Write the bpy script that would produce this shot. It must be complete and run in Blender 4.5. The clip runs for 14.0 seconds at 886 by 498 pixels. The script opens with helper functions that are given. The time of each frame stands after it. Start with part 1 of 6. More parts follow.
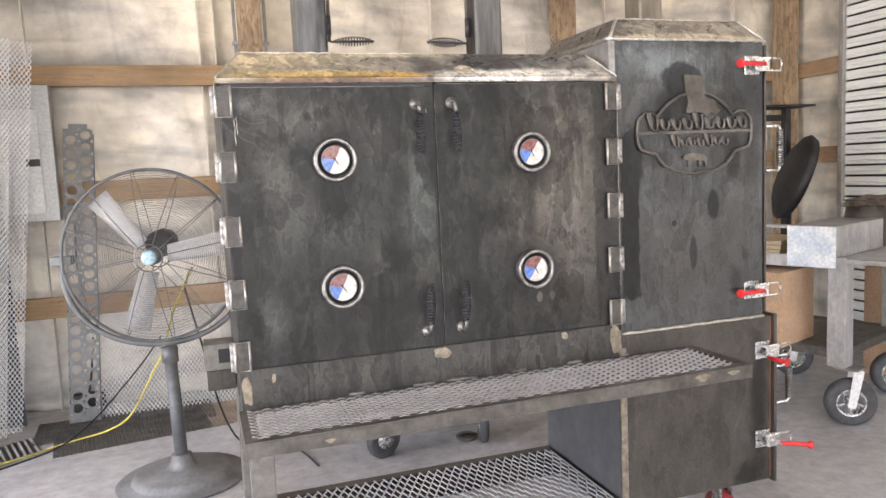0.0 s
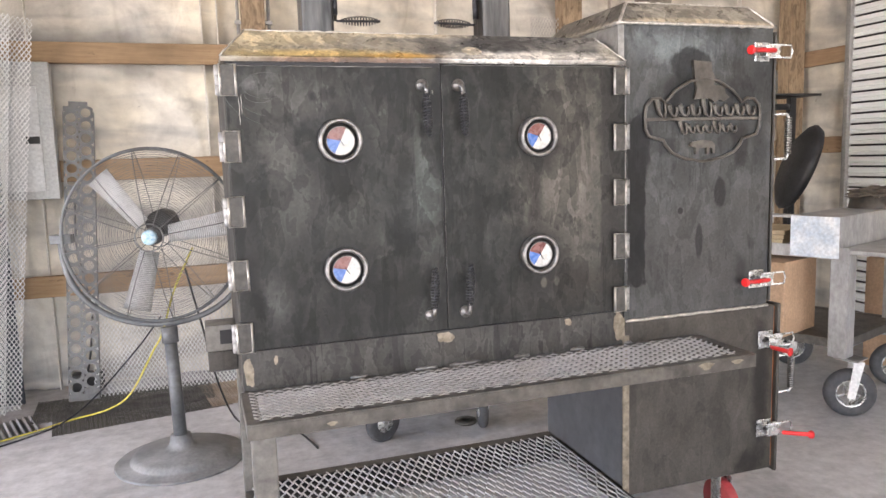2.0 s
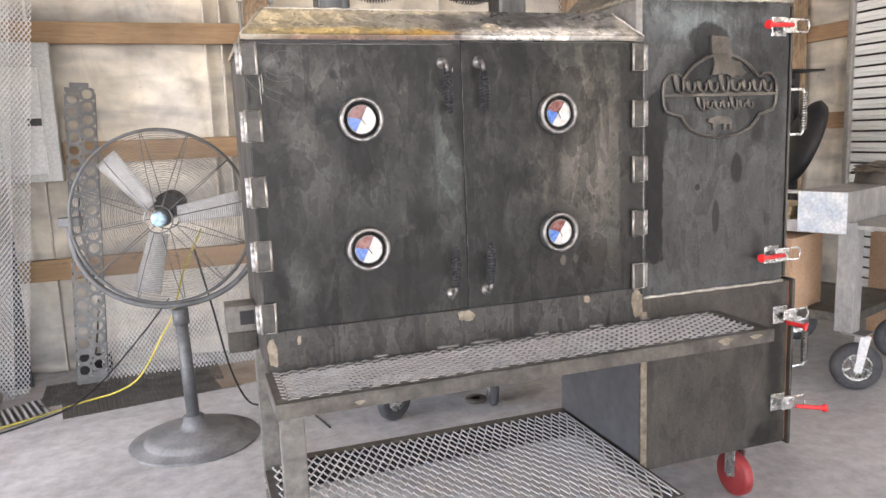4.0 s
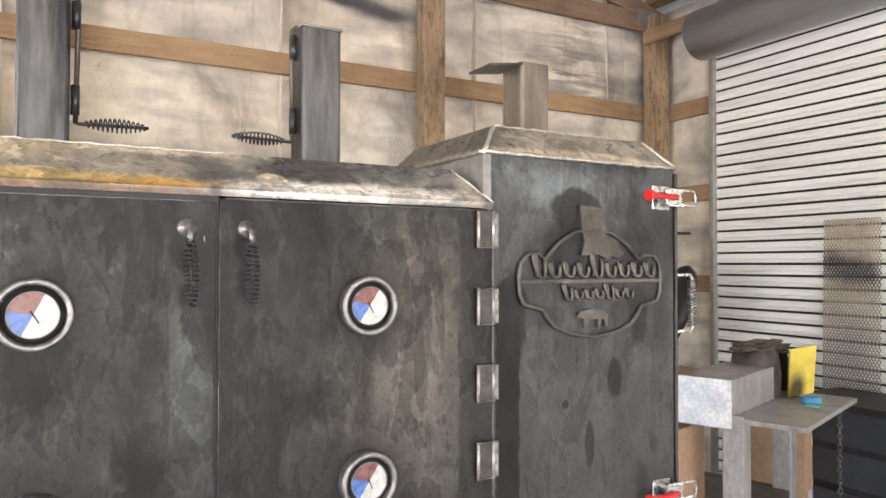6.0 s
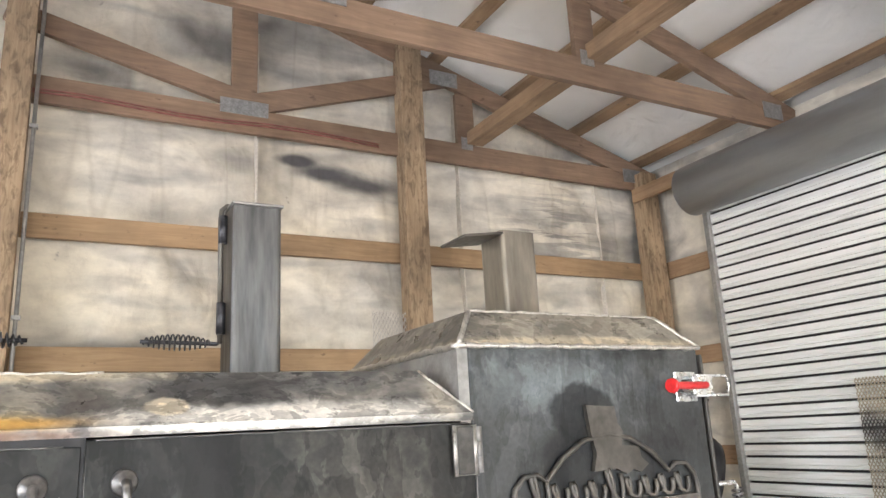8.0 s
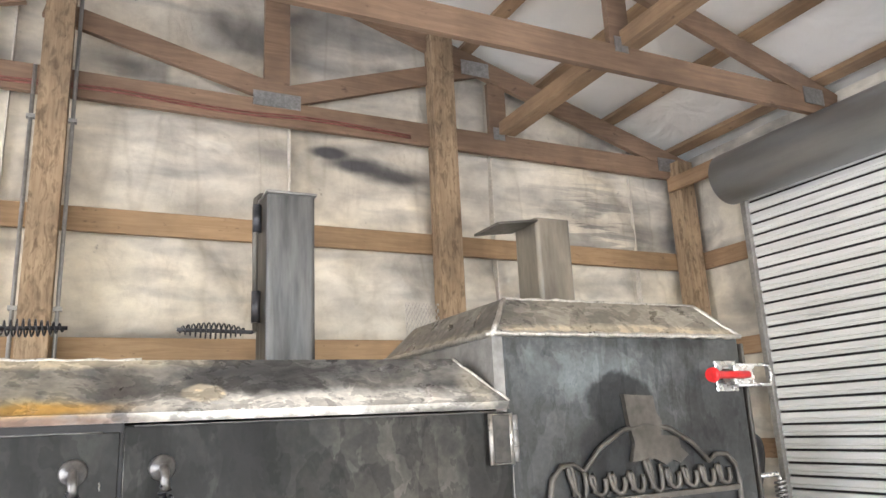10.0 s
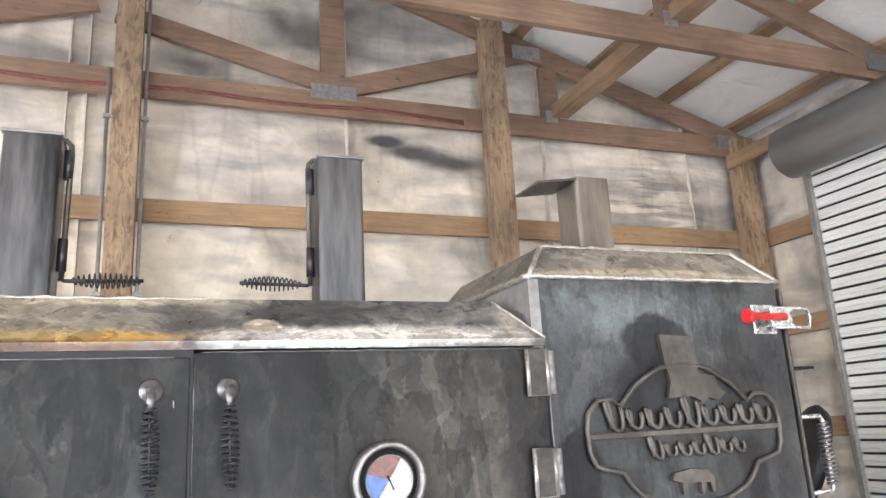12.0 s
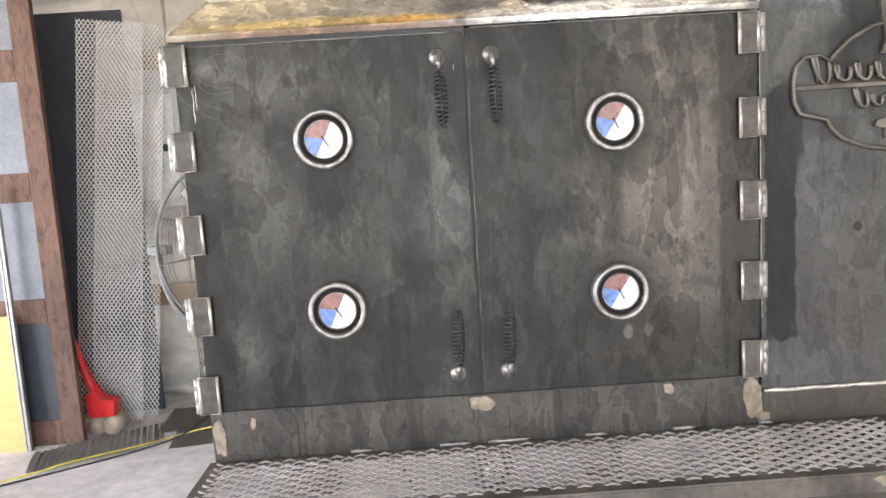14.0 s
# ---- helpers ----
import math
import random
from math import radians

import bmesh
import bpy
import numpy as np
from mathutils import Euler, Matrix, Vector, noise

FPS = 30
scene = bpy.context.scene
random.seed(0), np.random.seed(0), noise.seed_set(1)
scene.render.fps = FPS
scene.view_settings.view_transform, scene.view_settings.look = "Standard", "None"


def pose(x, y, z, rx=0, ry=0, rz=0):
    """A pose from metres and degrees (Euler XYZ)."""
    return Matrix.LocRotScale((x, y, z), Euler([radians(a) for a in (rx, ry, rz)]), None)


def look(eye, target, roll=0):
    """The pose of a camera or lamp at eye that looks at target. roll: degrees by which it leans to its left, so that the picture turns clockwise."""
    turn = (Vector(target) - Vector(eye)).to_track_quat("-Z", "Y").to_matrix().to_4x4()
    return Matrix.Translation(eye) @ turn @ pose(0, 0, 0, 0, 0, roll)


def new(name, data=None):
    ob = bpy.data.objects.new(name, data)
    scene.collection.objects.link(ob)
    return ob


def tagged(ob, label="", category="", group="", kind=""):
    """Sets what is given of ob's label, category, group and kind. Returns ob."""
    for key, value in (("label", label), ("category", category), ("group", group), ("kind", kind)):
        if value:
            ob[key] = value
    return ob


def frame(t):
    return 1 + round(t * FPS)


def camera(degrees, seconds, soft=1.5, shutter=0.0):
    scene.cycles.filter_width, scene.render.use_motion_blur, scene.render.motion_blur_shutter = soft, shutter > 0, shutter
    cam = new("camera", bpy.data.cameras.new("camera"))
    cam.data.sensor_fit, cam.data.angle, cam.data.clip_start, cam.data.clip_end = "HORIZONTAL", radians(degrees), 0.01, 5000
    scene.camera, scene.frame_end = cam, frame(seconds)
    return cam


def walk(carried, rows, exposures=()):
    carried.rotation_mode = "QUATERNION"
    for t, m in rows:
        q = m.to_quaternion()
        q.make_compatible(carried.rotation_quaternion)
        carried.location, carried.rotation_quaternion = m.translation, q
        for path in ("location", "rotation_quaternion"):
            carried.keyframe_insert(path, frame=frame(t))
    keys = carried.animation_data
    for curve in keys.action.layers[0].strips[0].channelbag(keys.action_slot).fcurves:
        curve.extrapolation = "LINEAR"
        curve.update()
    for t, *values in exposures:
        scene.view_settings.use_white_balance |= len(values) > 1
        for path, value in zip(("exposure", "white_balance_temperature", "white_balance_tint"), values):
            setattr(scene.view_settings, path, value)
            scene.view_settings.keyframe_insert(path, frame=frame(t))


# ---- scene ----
cam = camera(62.9, 14.0)
PATH = [
    (0, (0.043, 0.016, 1.424), (0.669, 1.903, 1.211), -2.7),
    (0.5, (0.032, 0.023, 1.428), (0.654, 1.911, 1.208), -2.3),
    (1, (0.024, 0.027, 1.42), (0.644, 1.914, 1.193), -1.9),
    (1.5, (0.037, 0.028, 1.423), (0.662, 1.912, 1.18), -1.8),
    (2, (0.031, 0.038, 1.419), (0.658, 1.92, 1.165), -1.8),
    (2.5, (0.034, 0.046, 1.416), (0.655, 1.929, 1.154), -2.2),
    (2.7, (0.027, 0.025, 1.434), (0.644, 1.906, 1.154), -2.5),
    (4.8, (-0.068, 0.203, 1.411), (0.628, 2.052, 1.103), -1.5),
    (5, (-0.018, 0.284, 1.412), (0.716, 2.123, 1.13), -1.3),
    (5.2, (0.064, 0.337, 1.431), (0.824, 2.167, 1.167), -1.1),
    (5.5, (0.202, 0.496, 1.462), (1.06, 2.297, 1.321), -0.9),
    (6, (0.431, 0.672, 1.557), (1.398, 2.422, 1.601), 0.1),
    (6.5, (0.553, 0.911, 1.611), (1.58, 2.609, 1.855), -0.6),
    (7, (0.606, 0.972, 1.643), (1.634, 2.646, 2.014), -1.4),
    (7.5, (0.658, 0.957, 1.671), (1.647, 2.638, 2.116), -2.3),
    (8, (0.667, 0.952, 1.672), (1.614, 2.644, 2.16), -3.0),
    (10.5, (0.673, 0.971, 1.665), (1.53, 2.716, 2.132), -2.6),
    (11, (0.675, 0.967, 1.668), (1.52, 2.719, 2.132), -2.7),
    (11.5, (0.674, 0.969, 1.667), (1.504, 2.725, 2.144), -3.3),
    (12, (0.683, 0.892, 1.552), (1.393, 2.7, 2.026), -3.1),
    (12.2, (0.617, 0.856, 1.495), (1.251, 2.719, 1.85), -2.4),
    (12.5, (0.638, 0.775, 1.46), (1.028, 2.732, 1.589), -1.5),
    (12.8, (0.659, 0.664, 1.441), (0.878, 2.651, 1.372), -2.7),
    (13, (0.642, 0.601, 1.425), (0.821, 2.588, 1.282), -3.0),
    (13.5, (0.617, 0.464, 1.406), (0.719, 2.452, 1.213), -3.9),
    (14, (0.621, 0.537, 1.412), (0.663, 2.522, 1.169), -3.6),
]
EXPOSURES = [(0.0, 2.82, 6650, 18), (2.7, 2.82, 6620, 19), (4.8, 2.84, 6600, 18), (5.5, 2.80, 6750, 18), (6.5, 2.78, 6650, 16), (8.0, 2.80, 6400, 13), (11.0, 2.80, 6350, 13), (12.5, 2.92, 6100, 17), (13.0, 2.94, 6350, 15), (14.0, 2.98, 6650, 15)]
walk(cam, [(t, look(eye, target, roll)) for t, eye, target, roll in PATH], EXPOSURES)

# ---------- light ----------
world = bpy.data.worlds.new("sky")
scene.world = world
world.use_nodes = True
wn = world.node_tree.nodes
sky = wn.new("ShaderNodeTexSky")
sky.sky_type = 'NISHITA'
sky.sun_disc = False
sky.sun_elevation = radians(48)
sky.sun_rotation = radians(210)
wn["Background"].inputs[1].default_value = 0.12
world.node_tree.links.new(sky.outputs[0], wn["Background"].inputs[0])


def area(name, m, w, h, power, colour):
    d = bpy.data.lights.new(name, "AREA")
    d.shape, d.size, d.size_y, d.energy, d.color = "RECTANGLE", w, h, power, colour
    ob = new(name, d)
    ob.matrix_world = m
    return ob


# sunlight falling through the front doorway onto the floor behind the walk
sun = bpy.data.lights.new("sun", "SUN")
sun.energy, sun.angle, sun.color = 5.0, radians(0.5), (1.0, 0.96, 0.90)
new("sun", sun).matrix_world = look((-0.5 * math.cos(radians(48)), -0.866 * math.cos(radians(48)), math.sin(radians(48))), (0, 0, 0))

# daylight entering by the open doorways in front and at the side
area("doorway_daylight", look((0.6, -4.9, 1.75), (0.6, 3.0, 2.2)), 6.6, 3.3, 20, (1.0, 0.98, 0.955))
area("side_daylight", look((-4.35, 1.2, 1.5), (0.0, 1.2, 1.4)), 4.4, 2.8, 38, (0.97, 0.98, 1.0))


# ---------- materials ----------
def node_mat(name):
    m = bpy.data.materials.new(name)
    m.use_nodes = True
    nt = m.node_tree
    return m, nt, nt.nodes["Principled BSDF"]


def ramp(nt, fac, stops):
    r = nt.nodes.new("ShaderNodeValToRGB")
    el = r.color_ramp.elements
    while len(el) < len(stops):
        el.new(0.5)
    for e, (p, c) in zip(el, stops):
        e.position = p
        e.color = (*c, 1) if len(c) == 3 else c
    nt.links.new(fac, r.inputs[0])
    return r.outputs[0]


def coords(nt, scale=(1, 1, 1), rot=(0, 0, 0), source="Object"):
    tc = nt.nodes.new("ShaderNodeTexCoord")
    mp = nt.nodes.new("ShaderNodeMapping")
    mp.inputs["Scale"].default_value = scale
    mp.inputs["Rotation"].default_value = rot
    nt.links.new(tc.outputs[source], mp.inputs[0])
    return mp.outputs[0]


def noise_tex(nt, vec, scale, detail=5.0, rough=0.55, warp=0.0):
    n = nt.nodes.new("ShaderNodeTexNoise")
    n.inputs["Scale"].default_value = scale
    n.inputs["Detail"].default_value = detail
    n.inputs["Roughness"].default_value = rough
    n.inputs["Distortion"].default_value = warp
    nt.links.new(vec, n.inputs["Vector"])
    return n.outputs["Fac"]


def mix(nt, fac, a, b, kind="MIX"):
    x = nt.nodes.new("ShaderNodeMix")
    x.data_type, x.blend_type = "RGBA", kind
    for sock, v in ((x.inputs[0], fac), (x.inputs[6], a), (x.inputs[7], b)):
        if isinstance(v, (int, float)):
            sock.default_value = v
        elif isinstance(v, tuple):
            sock.default_value = (*v, 1) if len(v) == 3 else v
        else:
            nt.links.new(v, sock)
    return x.outputs[2]


def bump(nt, bsdf, height, strength=0.2, distance=0.01):
    b = nt.nodes.new("ShaderNodeBump")
    b.inputs["Strength"].default_value = strength
    b.inputs["Distance"].default_value = distance
    nt.links.new(height, b.inputs["Height"])
    nt.links.new(b.outputs[0], bsdf.inputs["Normal"])


def simple(name, dark, light, scale=8.0, rough=(0.4, 0.6), metal=0.0, bumps=0.1, stretch=(1, 1, 1), fine=60.0):
    """A two-scale mottled surface: broad patches between two colours, fine grain in gloss and relief."""
    m, nt, b = node_mat(name)
    v = coords(nt, stretch)
    n1 = noise_tex(nt, v, scale, 6, 0.6)
    n2 = noise_tex(nt, v, fine, 4, 0.6)
    c1 = ramp(nt, n1, [(0.32, dark), (0.68, light)])
    g = ramp(nt, n2, [(0.3, (0.78, 0.78, 0.78)), (0.7, (1.12, 1.12, 1.12))])
    nt.links.new(mix(nt, 1.0, c1, g, "MULTIPLY"), b.inputs["Base Color"])
    r = ramp(nt, n2, [(0.3, (rough[0],) * 3), (0.7, (rough[1],) * 3)])
    nt.links.new(r, b.inputs["Roughness"])
    b.inputs["Metallic"].default_value = metal
    if bumps:
        bump(nt, b, n2, bumps, 0.004)
    return m


def blob(nt, pos, cx, cz, rx, rz, edge=0.5, warp=0.35, scale=14.0, strength=1.0, square=False):
    """A mask for stains and painted shade with a ragged outline round (cx, cz) in the upright x-z plane: 1 inside, 0
    outside.
    """
    sub = nt.nodes.new("ShaderNodeVectorMath")
    sub.operation = "SUBTRACT"
    sub.inputs[1].default_value = (cx, 0, cz)
    nt.links.new(pos, sub.inputs[0])
    mul = nt.nodes.new("ShaderNodeVectorMath")
    mul.operation = "MULTIPLY"
    mul.inputs[1].default_value = (1 / rx, 0, 1 / rz)
    nt.links.new(sub.outputs[0], mul.inputs[0])
    ln = nt.nodes.new("ShaderNodeVectorMath")
    ln.operation = "LENGTH"
    nt.links.new(mul.outputs[0], ln.inputs[0])
    far = ln.outputs["Value"]
    if square:
        ab = nt.nodes.new("ShaderNodeVectorMath")
        ab.operation = "ABSOLUTE"
        nt.links.new(mul.outputs[0], ab.inputs[0])
        sx = nt.nodes.new("ShaderNodeSeparateXYZ")
        nt.links.new(ab.outputs[0], sx.inputs[0])
        mx = nt.nodes.new("ShaderNodeMath")
        mx.operation = "MAXIMUM"
        nt.links.new(sx.outputs[0], mx.inputs[0])
        nt.links.new(sx.outputs[2], mx.inputs[1])
        far = mx.outputs[0]
    n = noise_tex(nt, pos, scale, 5, 0.6, 0.4)
    ma = nt.nodes.new("ShaderNodeMath")
    ma.operation = "MULTIPLY_ADD"
    ma.inputs[1].default_value = warp * 2
    nt.links.new(n, ma.inputs[0])
    nt.links.new(far, ma.inputs[2])
    hi = 1 + warp
    return scaled(nt, ma.outputs[0], hi * (1 - edge), hi, strength)


def scaled(nt, value, full, none, strength):
    m = nt.nodes.new("ShaderNodeMapRange")
    m.interpolation_type = "SMOOTHSTEP"
    m.inputs["From Min"].default_value = full
    m.inputs["From Max"].default_value = none
    m.inputs["To Min"].default_value = strength
    m.inputs["To Max"].default_value = 0.0
    nt.links.new(value, m.inputs["Value"])
    return m.outputs[0]


def mill_steel(name, base, patch, pale, stains=(), metal=0.25, drips=0.0, dab=1.0):
    """Hot rolled plate: blue-grey scale with wiped patches, drips and pale rubbed smears.
    stains: (cx, cz, rx, rz, edge, warp, strength, colour) of wiped or spilt marks, and of darker areas round gauges and
    badge."""
    m, nt, b = node_mat(name)
    v = coords(nt)
    streak = coords(nt, (1.0, 1.0, 0.45))
    broad = noise_tex(nt, v, 5.0, 5, 0.6, 0.4)
    blot = noise_tex(nt, streak, 11.0, 5, 0.55, 0.5)
    grain = noise_tex(nt, v, 110.0, 3, 0.6)
    c = ramp(nt, broad, [(0.36, base), (0.60, patch)])
    c = mix(nt, ramp(nt, blot, [(0.47, (0, 0, 0)), (0.60, (0.55, 0.55, 0.55))]), c, pale)
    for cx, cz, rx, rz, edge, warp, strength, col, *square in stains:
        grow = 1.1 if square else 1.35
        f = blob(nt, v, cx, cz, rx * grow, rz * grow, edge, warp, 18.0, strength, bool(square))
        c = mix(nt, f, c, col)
    # dried edges of wiped patches, dabs and runs
    for sc, st, rot, lo, hi, at in ((6.0, (1, 1, 0.5), 0.1, 0.72, 1.14, 0.46), (13.0, (1, 1, 0.45), -0.25, 0.76, 1.15, 0.44), (24.0, (1.2, 1, 0.7), 0.5, 0.82, 1.14, 0.45), (13.0, (1.3, 1, 0.14), 0.0, 0.74, 1.06, 0.40)):
        lo, hi = 1 - (1 - lo) * dab, 1 + (hi - 1) * dab
        n = noise_tex(nt, coords(nt, st, (0, rot, 0)), sc, 4, 0.55, 0.35)
        c = mix(nt, 1.0, c, ramp(nt, n, [(at - 0.05, (lo,) * 3), (at - 0.006, (lo * 0.92,) * 3), (at + 0.006, (hi,) * 3), (at + 0.10, (1.0,) * 3)]), "MULTIPLY")
    if drips:
        d = noise_tex(nt, coords(nt, (1, 1, 0.035)), 34, 3, 0.6)
        c = mix(nt, 1.0, c, ramp(nt, d, [(0.335, (1 - drips,) * 3), (0.365, (1.0,) * 3)]), "MULTIPLY")
    c = mix(nt, 1.0, c, ramp(nt, grain, [(0.3, (0.84,) * 3), (0.7, (1.12,) * 3)]), "MULTIPLY")
    nt.links.new(c, b.inputs["Base Color"])
    nt.links.new(ramp(nt, blot, [(0.3, (0.40,) * 3), (0.7, (0.62,) * 3)]), b.inputs["Roughness"])
    b.inputs["Metallic"].default_value = metal
    b.inputs["Specular IOR Level"].default_value = 0.36
    bump(nt, b, grain, 0.05, 0.002)
    return m


DK = (0.010, 0.0095, 0.009)
SCALE_PALE = (0.130, 0.120, 0.101)
STEEL = mill_steel("mill_scale_steel", (0.0070, 0.0074, 0.0068), (0.0205, 0.0213, 0.0194), (0.050, 0.051, 0.0465), [
    (1.13, 1.37, 0.19, 0.34, 0.6, 0.55, 0.75, SCALE_PALE), (1.13, 1.06, 0.16, 0.13, 0.7, 0.5, 0.65, (0.115, 0.108, 0.094)),
    (0.665, 1.33, 0.065, 0.17, 0.6, 0.9, 0.55, (0.095, 0.108, 0.100)), (0.32, 1.585, 0.15, 0.07, 0.5, 0.9, 0.45, (0.11, 0.108, 0.10)),
    (0.19, 1.635, 0.06, 0.035, 0.6, 1.0, 0.5, (0.19, 0.19, 0.185)), (0.30, 1.30, 0.10, 0.14, 0.8, 0.6, 0.30, (0.10, 0.10, 0.094)), (0.56, 1.50, 0.08, 0.12, 0.5, 0.8, 0.2, (0.10, 0.10, 0.094)), (0.22, 1.0, 0.05, 0.10, 0.8, 0.5, 0.4, (0.10, 0.10, 0.095)),
    (0.425, 1.445, 0.11, 0.12, 0.6, 0.5, 0.7, DK), (0.43, 1.075, 0.12, 0.12, 0.6, 0.5, 0.7, DK), (1.034, 1.45, 0.10, 0.115, 0.5, 0.5, 0.8, DK), (1.045, 1.07, 0.115, 0.13, 0.4, 0.6, 0.8, DK),
    (1.03, 1.27, 0.032, 0.115, 0.5, 0.9, 0.85, (0.022, 0.019, 0.017), 1), (1.05, 0.955, 0.20, 0.06, 0.7, 0.4, 0.75, (0.028, 0.026, 0.024)), (0.42, 0.95, 0.28, 0.055, 0.7, 0.4, 0.6, DK),
    (0.84, 1.22, 0.022, 0.18, 0.5, 0.9, 0.75, DK, 1), (0.905, 1.635, 0.055, 0.05, 0.8, 0.2, 0.85, DK), (1.304, 1.30, 0.040, 0.38, 0.15, 0.6, 0.75, (0.024, 0.023, 0.021), 1),
    (0.155, 1.15, 0.036, 0.28, 0.35, 0.6, 0.85, DK, 1), (0.43, 1.33, 0.06, 0.03, 0.6, 0.4, 0.6, DK), (1.20, 1.00, 0.10, 0.07, 0.5, 0.9, 0.7, (0.03, 0.025, 0.02)), (0.55, 1.02, 0.09, 0.05, 0.3, 0.9, 0.6, DK), (0.30, 1.12, 0.05, 0.10, 0.3, 0.9, 0.5, DK), (0.60, 1.40, 0.04, 0.06, 0.3, 0.9, 0.5, DK), (0.25, 1.45, 0.05, 0.08, 0.3, 0.9, 0.45, (0.09, 0.088, 0.08)), (0.38, 1.60, 0.012, 0.02, 0.4, 0.4, 0.7, DK), (0.35, 1.595, 0.010, 0.012, 0.4, 0.4, 0.7, DK), (0.405, 1.606, 0.010, 0.018, 0.4, 0.4, 0.7, DK), (1.052, 1.008, 0.009, 0.016, 0.3, 0.9, 0.7, (0.12, 0.11, 0.09)), (1.10, 1.01, 0.008, 0.013, 0.3, 0.9, 0.6, (0.11, 0.10, 0.085))], dab=1.12)
STEEL_BLUE = mill_steel("blue_mill_steel", (0.042, 0.0445, 0.0445), (0.068, 0.0715, 0.071), (0.098, 0.103, 0.101), [
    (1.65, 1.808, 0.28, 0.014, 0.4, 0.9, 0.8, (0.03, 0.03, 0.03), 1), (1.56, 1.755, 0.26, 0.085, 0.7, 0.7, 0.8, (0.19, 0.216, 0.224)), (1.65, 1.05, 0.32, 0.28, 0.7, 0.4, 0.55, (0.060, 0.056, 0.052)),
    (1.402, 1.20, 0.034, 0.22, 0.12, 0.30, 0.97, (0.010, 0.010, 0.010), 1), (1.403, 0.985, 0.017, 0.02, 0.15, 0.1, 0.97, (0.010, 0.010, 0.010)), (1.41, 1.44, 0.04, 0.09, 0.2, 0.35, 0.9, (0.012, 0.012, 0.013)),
    (1.61, 1.695, 0.065, 0.045, 0.15, 0.35, 0.85, (0.016, 0.017, 0.018)), (1.575, 1.60, 0.06, 0.065, 0.3, 0.4, 0.8, (0.016, 0.017, 0.018)), (1.90, 1.66, 0.085, 0.10, 0.8, 0.35, 0.85, (0.018, 0.019, 0.020)),
    (1.80, 1.60, 0.07, 0.06, 0.4, 0.4, 0.75, (0.02, 0.021, 0.022)), (1.82, 1.43, 0.035, 0.07, 0.3, 0.5, 0.8, (0.018, 0.018, 0.018)), (1.90, 1.40, 0.04, 0.12, 0.5, 0.5, 0.6, (0.02, 0.02, 0.02)),
    (1.735, 1.265, 0.020, 0.042, 0.2, 0.4, 0.9, (0.016, 0.016, 0.016)), (1.575, 1.21, 0.009, 0.009, 0.2, 0.1, 0.9, (0.015, 0.015, 0.015)), (1.652, 1.10, 0.013, 0.048, 0.2, 0.3, 0.85, (0.02, 0.02, 0.02)),
    (1.83, 0.99, 0.025, 0.05, 0.5, 0.4, 0.7, (0.02, 0.02, 0.02)), (1.51, 1.43, 0.06, 0.03, 0.4, 0.4, 0.6, (0.022, 0.022, 0.022))], dab=0.55)
STEEL_DARK = mill_steel("dark_plate_steel", (0.049, 0.045, 0.039), (0.068, 0.062, 0.054), (0.088, 0.081, 0.070), [
    (1.93, 0.55, 0.04, 0.30, 0.5, 0.5, 0.8, (0.014, 0.013, 0.012)), (1.88, 0.26, 0.06, 0.05, 0.4, 0.5, 0.8, (0.014, 0.013, 0.012)), (1.83, 0.46, 0.06, 0.10, 0.9, 0.4, 0.5, (0.12, 0.112, 0.10))], dab=0.3)
STEEL_BODY = mill_steel("dripped_plate_steel", (0.034, 0.033, 0.031), (0.058, 0.056, 0.052), (0.080, 0.077, 0.070), drips=0.5)
# pale upright streaks put the tube's highlights into its colour
STACK_STEEL = simple("highlight_streaked_steel", (0.016, 0.016, 0.017), (0.135, 0.133, 0.130), 26, (0.28, 0.46), 0.4, 0.03, (1, 1, 0.12))
STACK_BROWN = simple("heat_browned_tube", (0.13, 0.115, 0.095), (0.27, 0.24, 0.195), 16, (0.28, 0.42), 0.4, 0.04, (1, 1, 0.2))


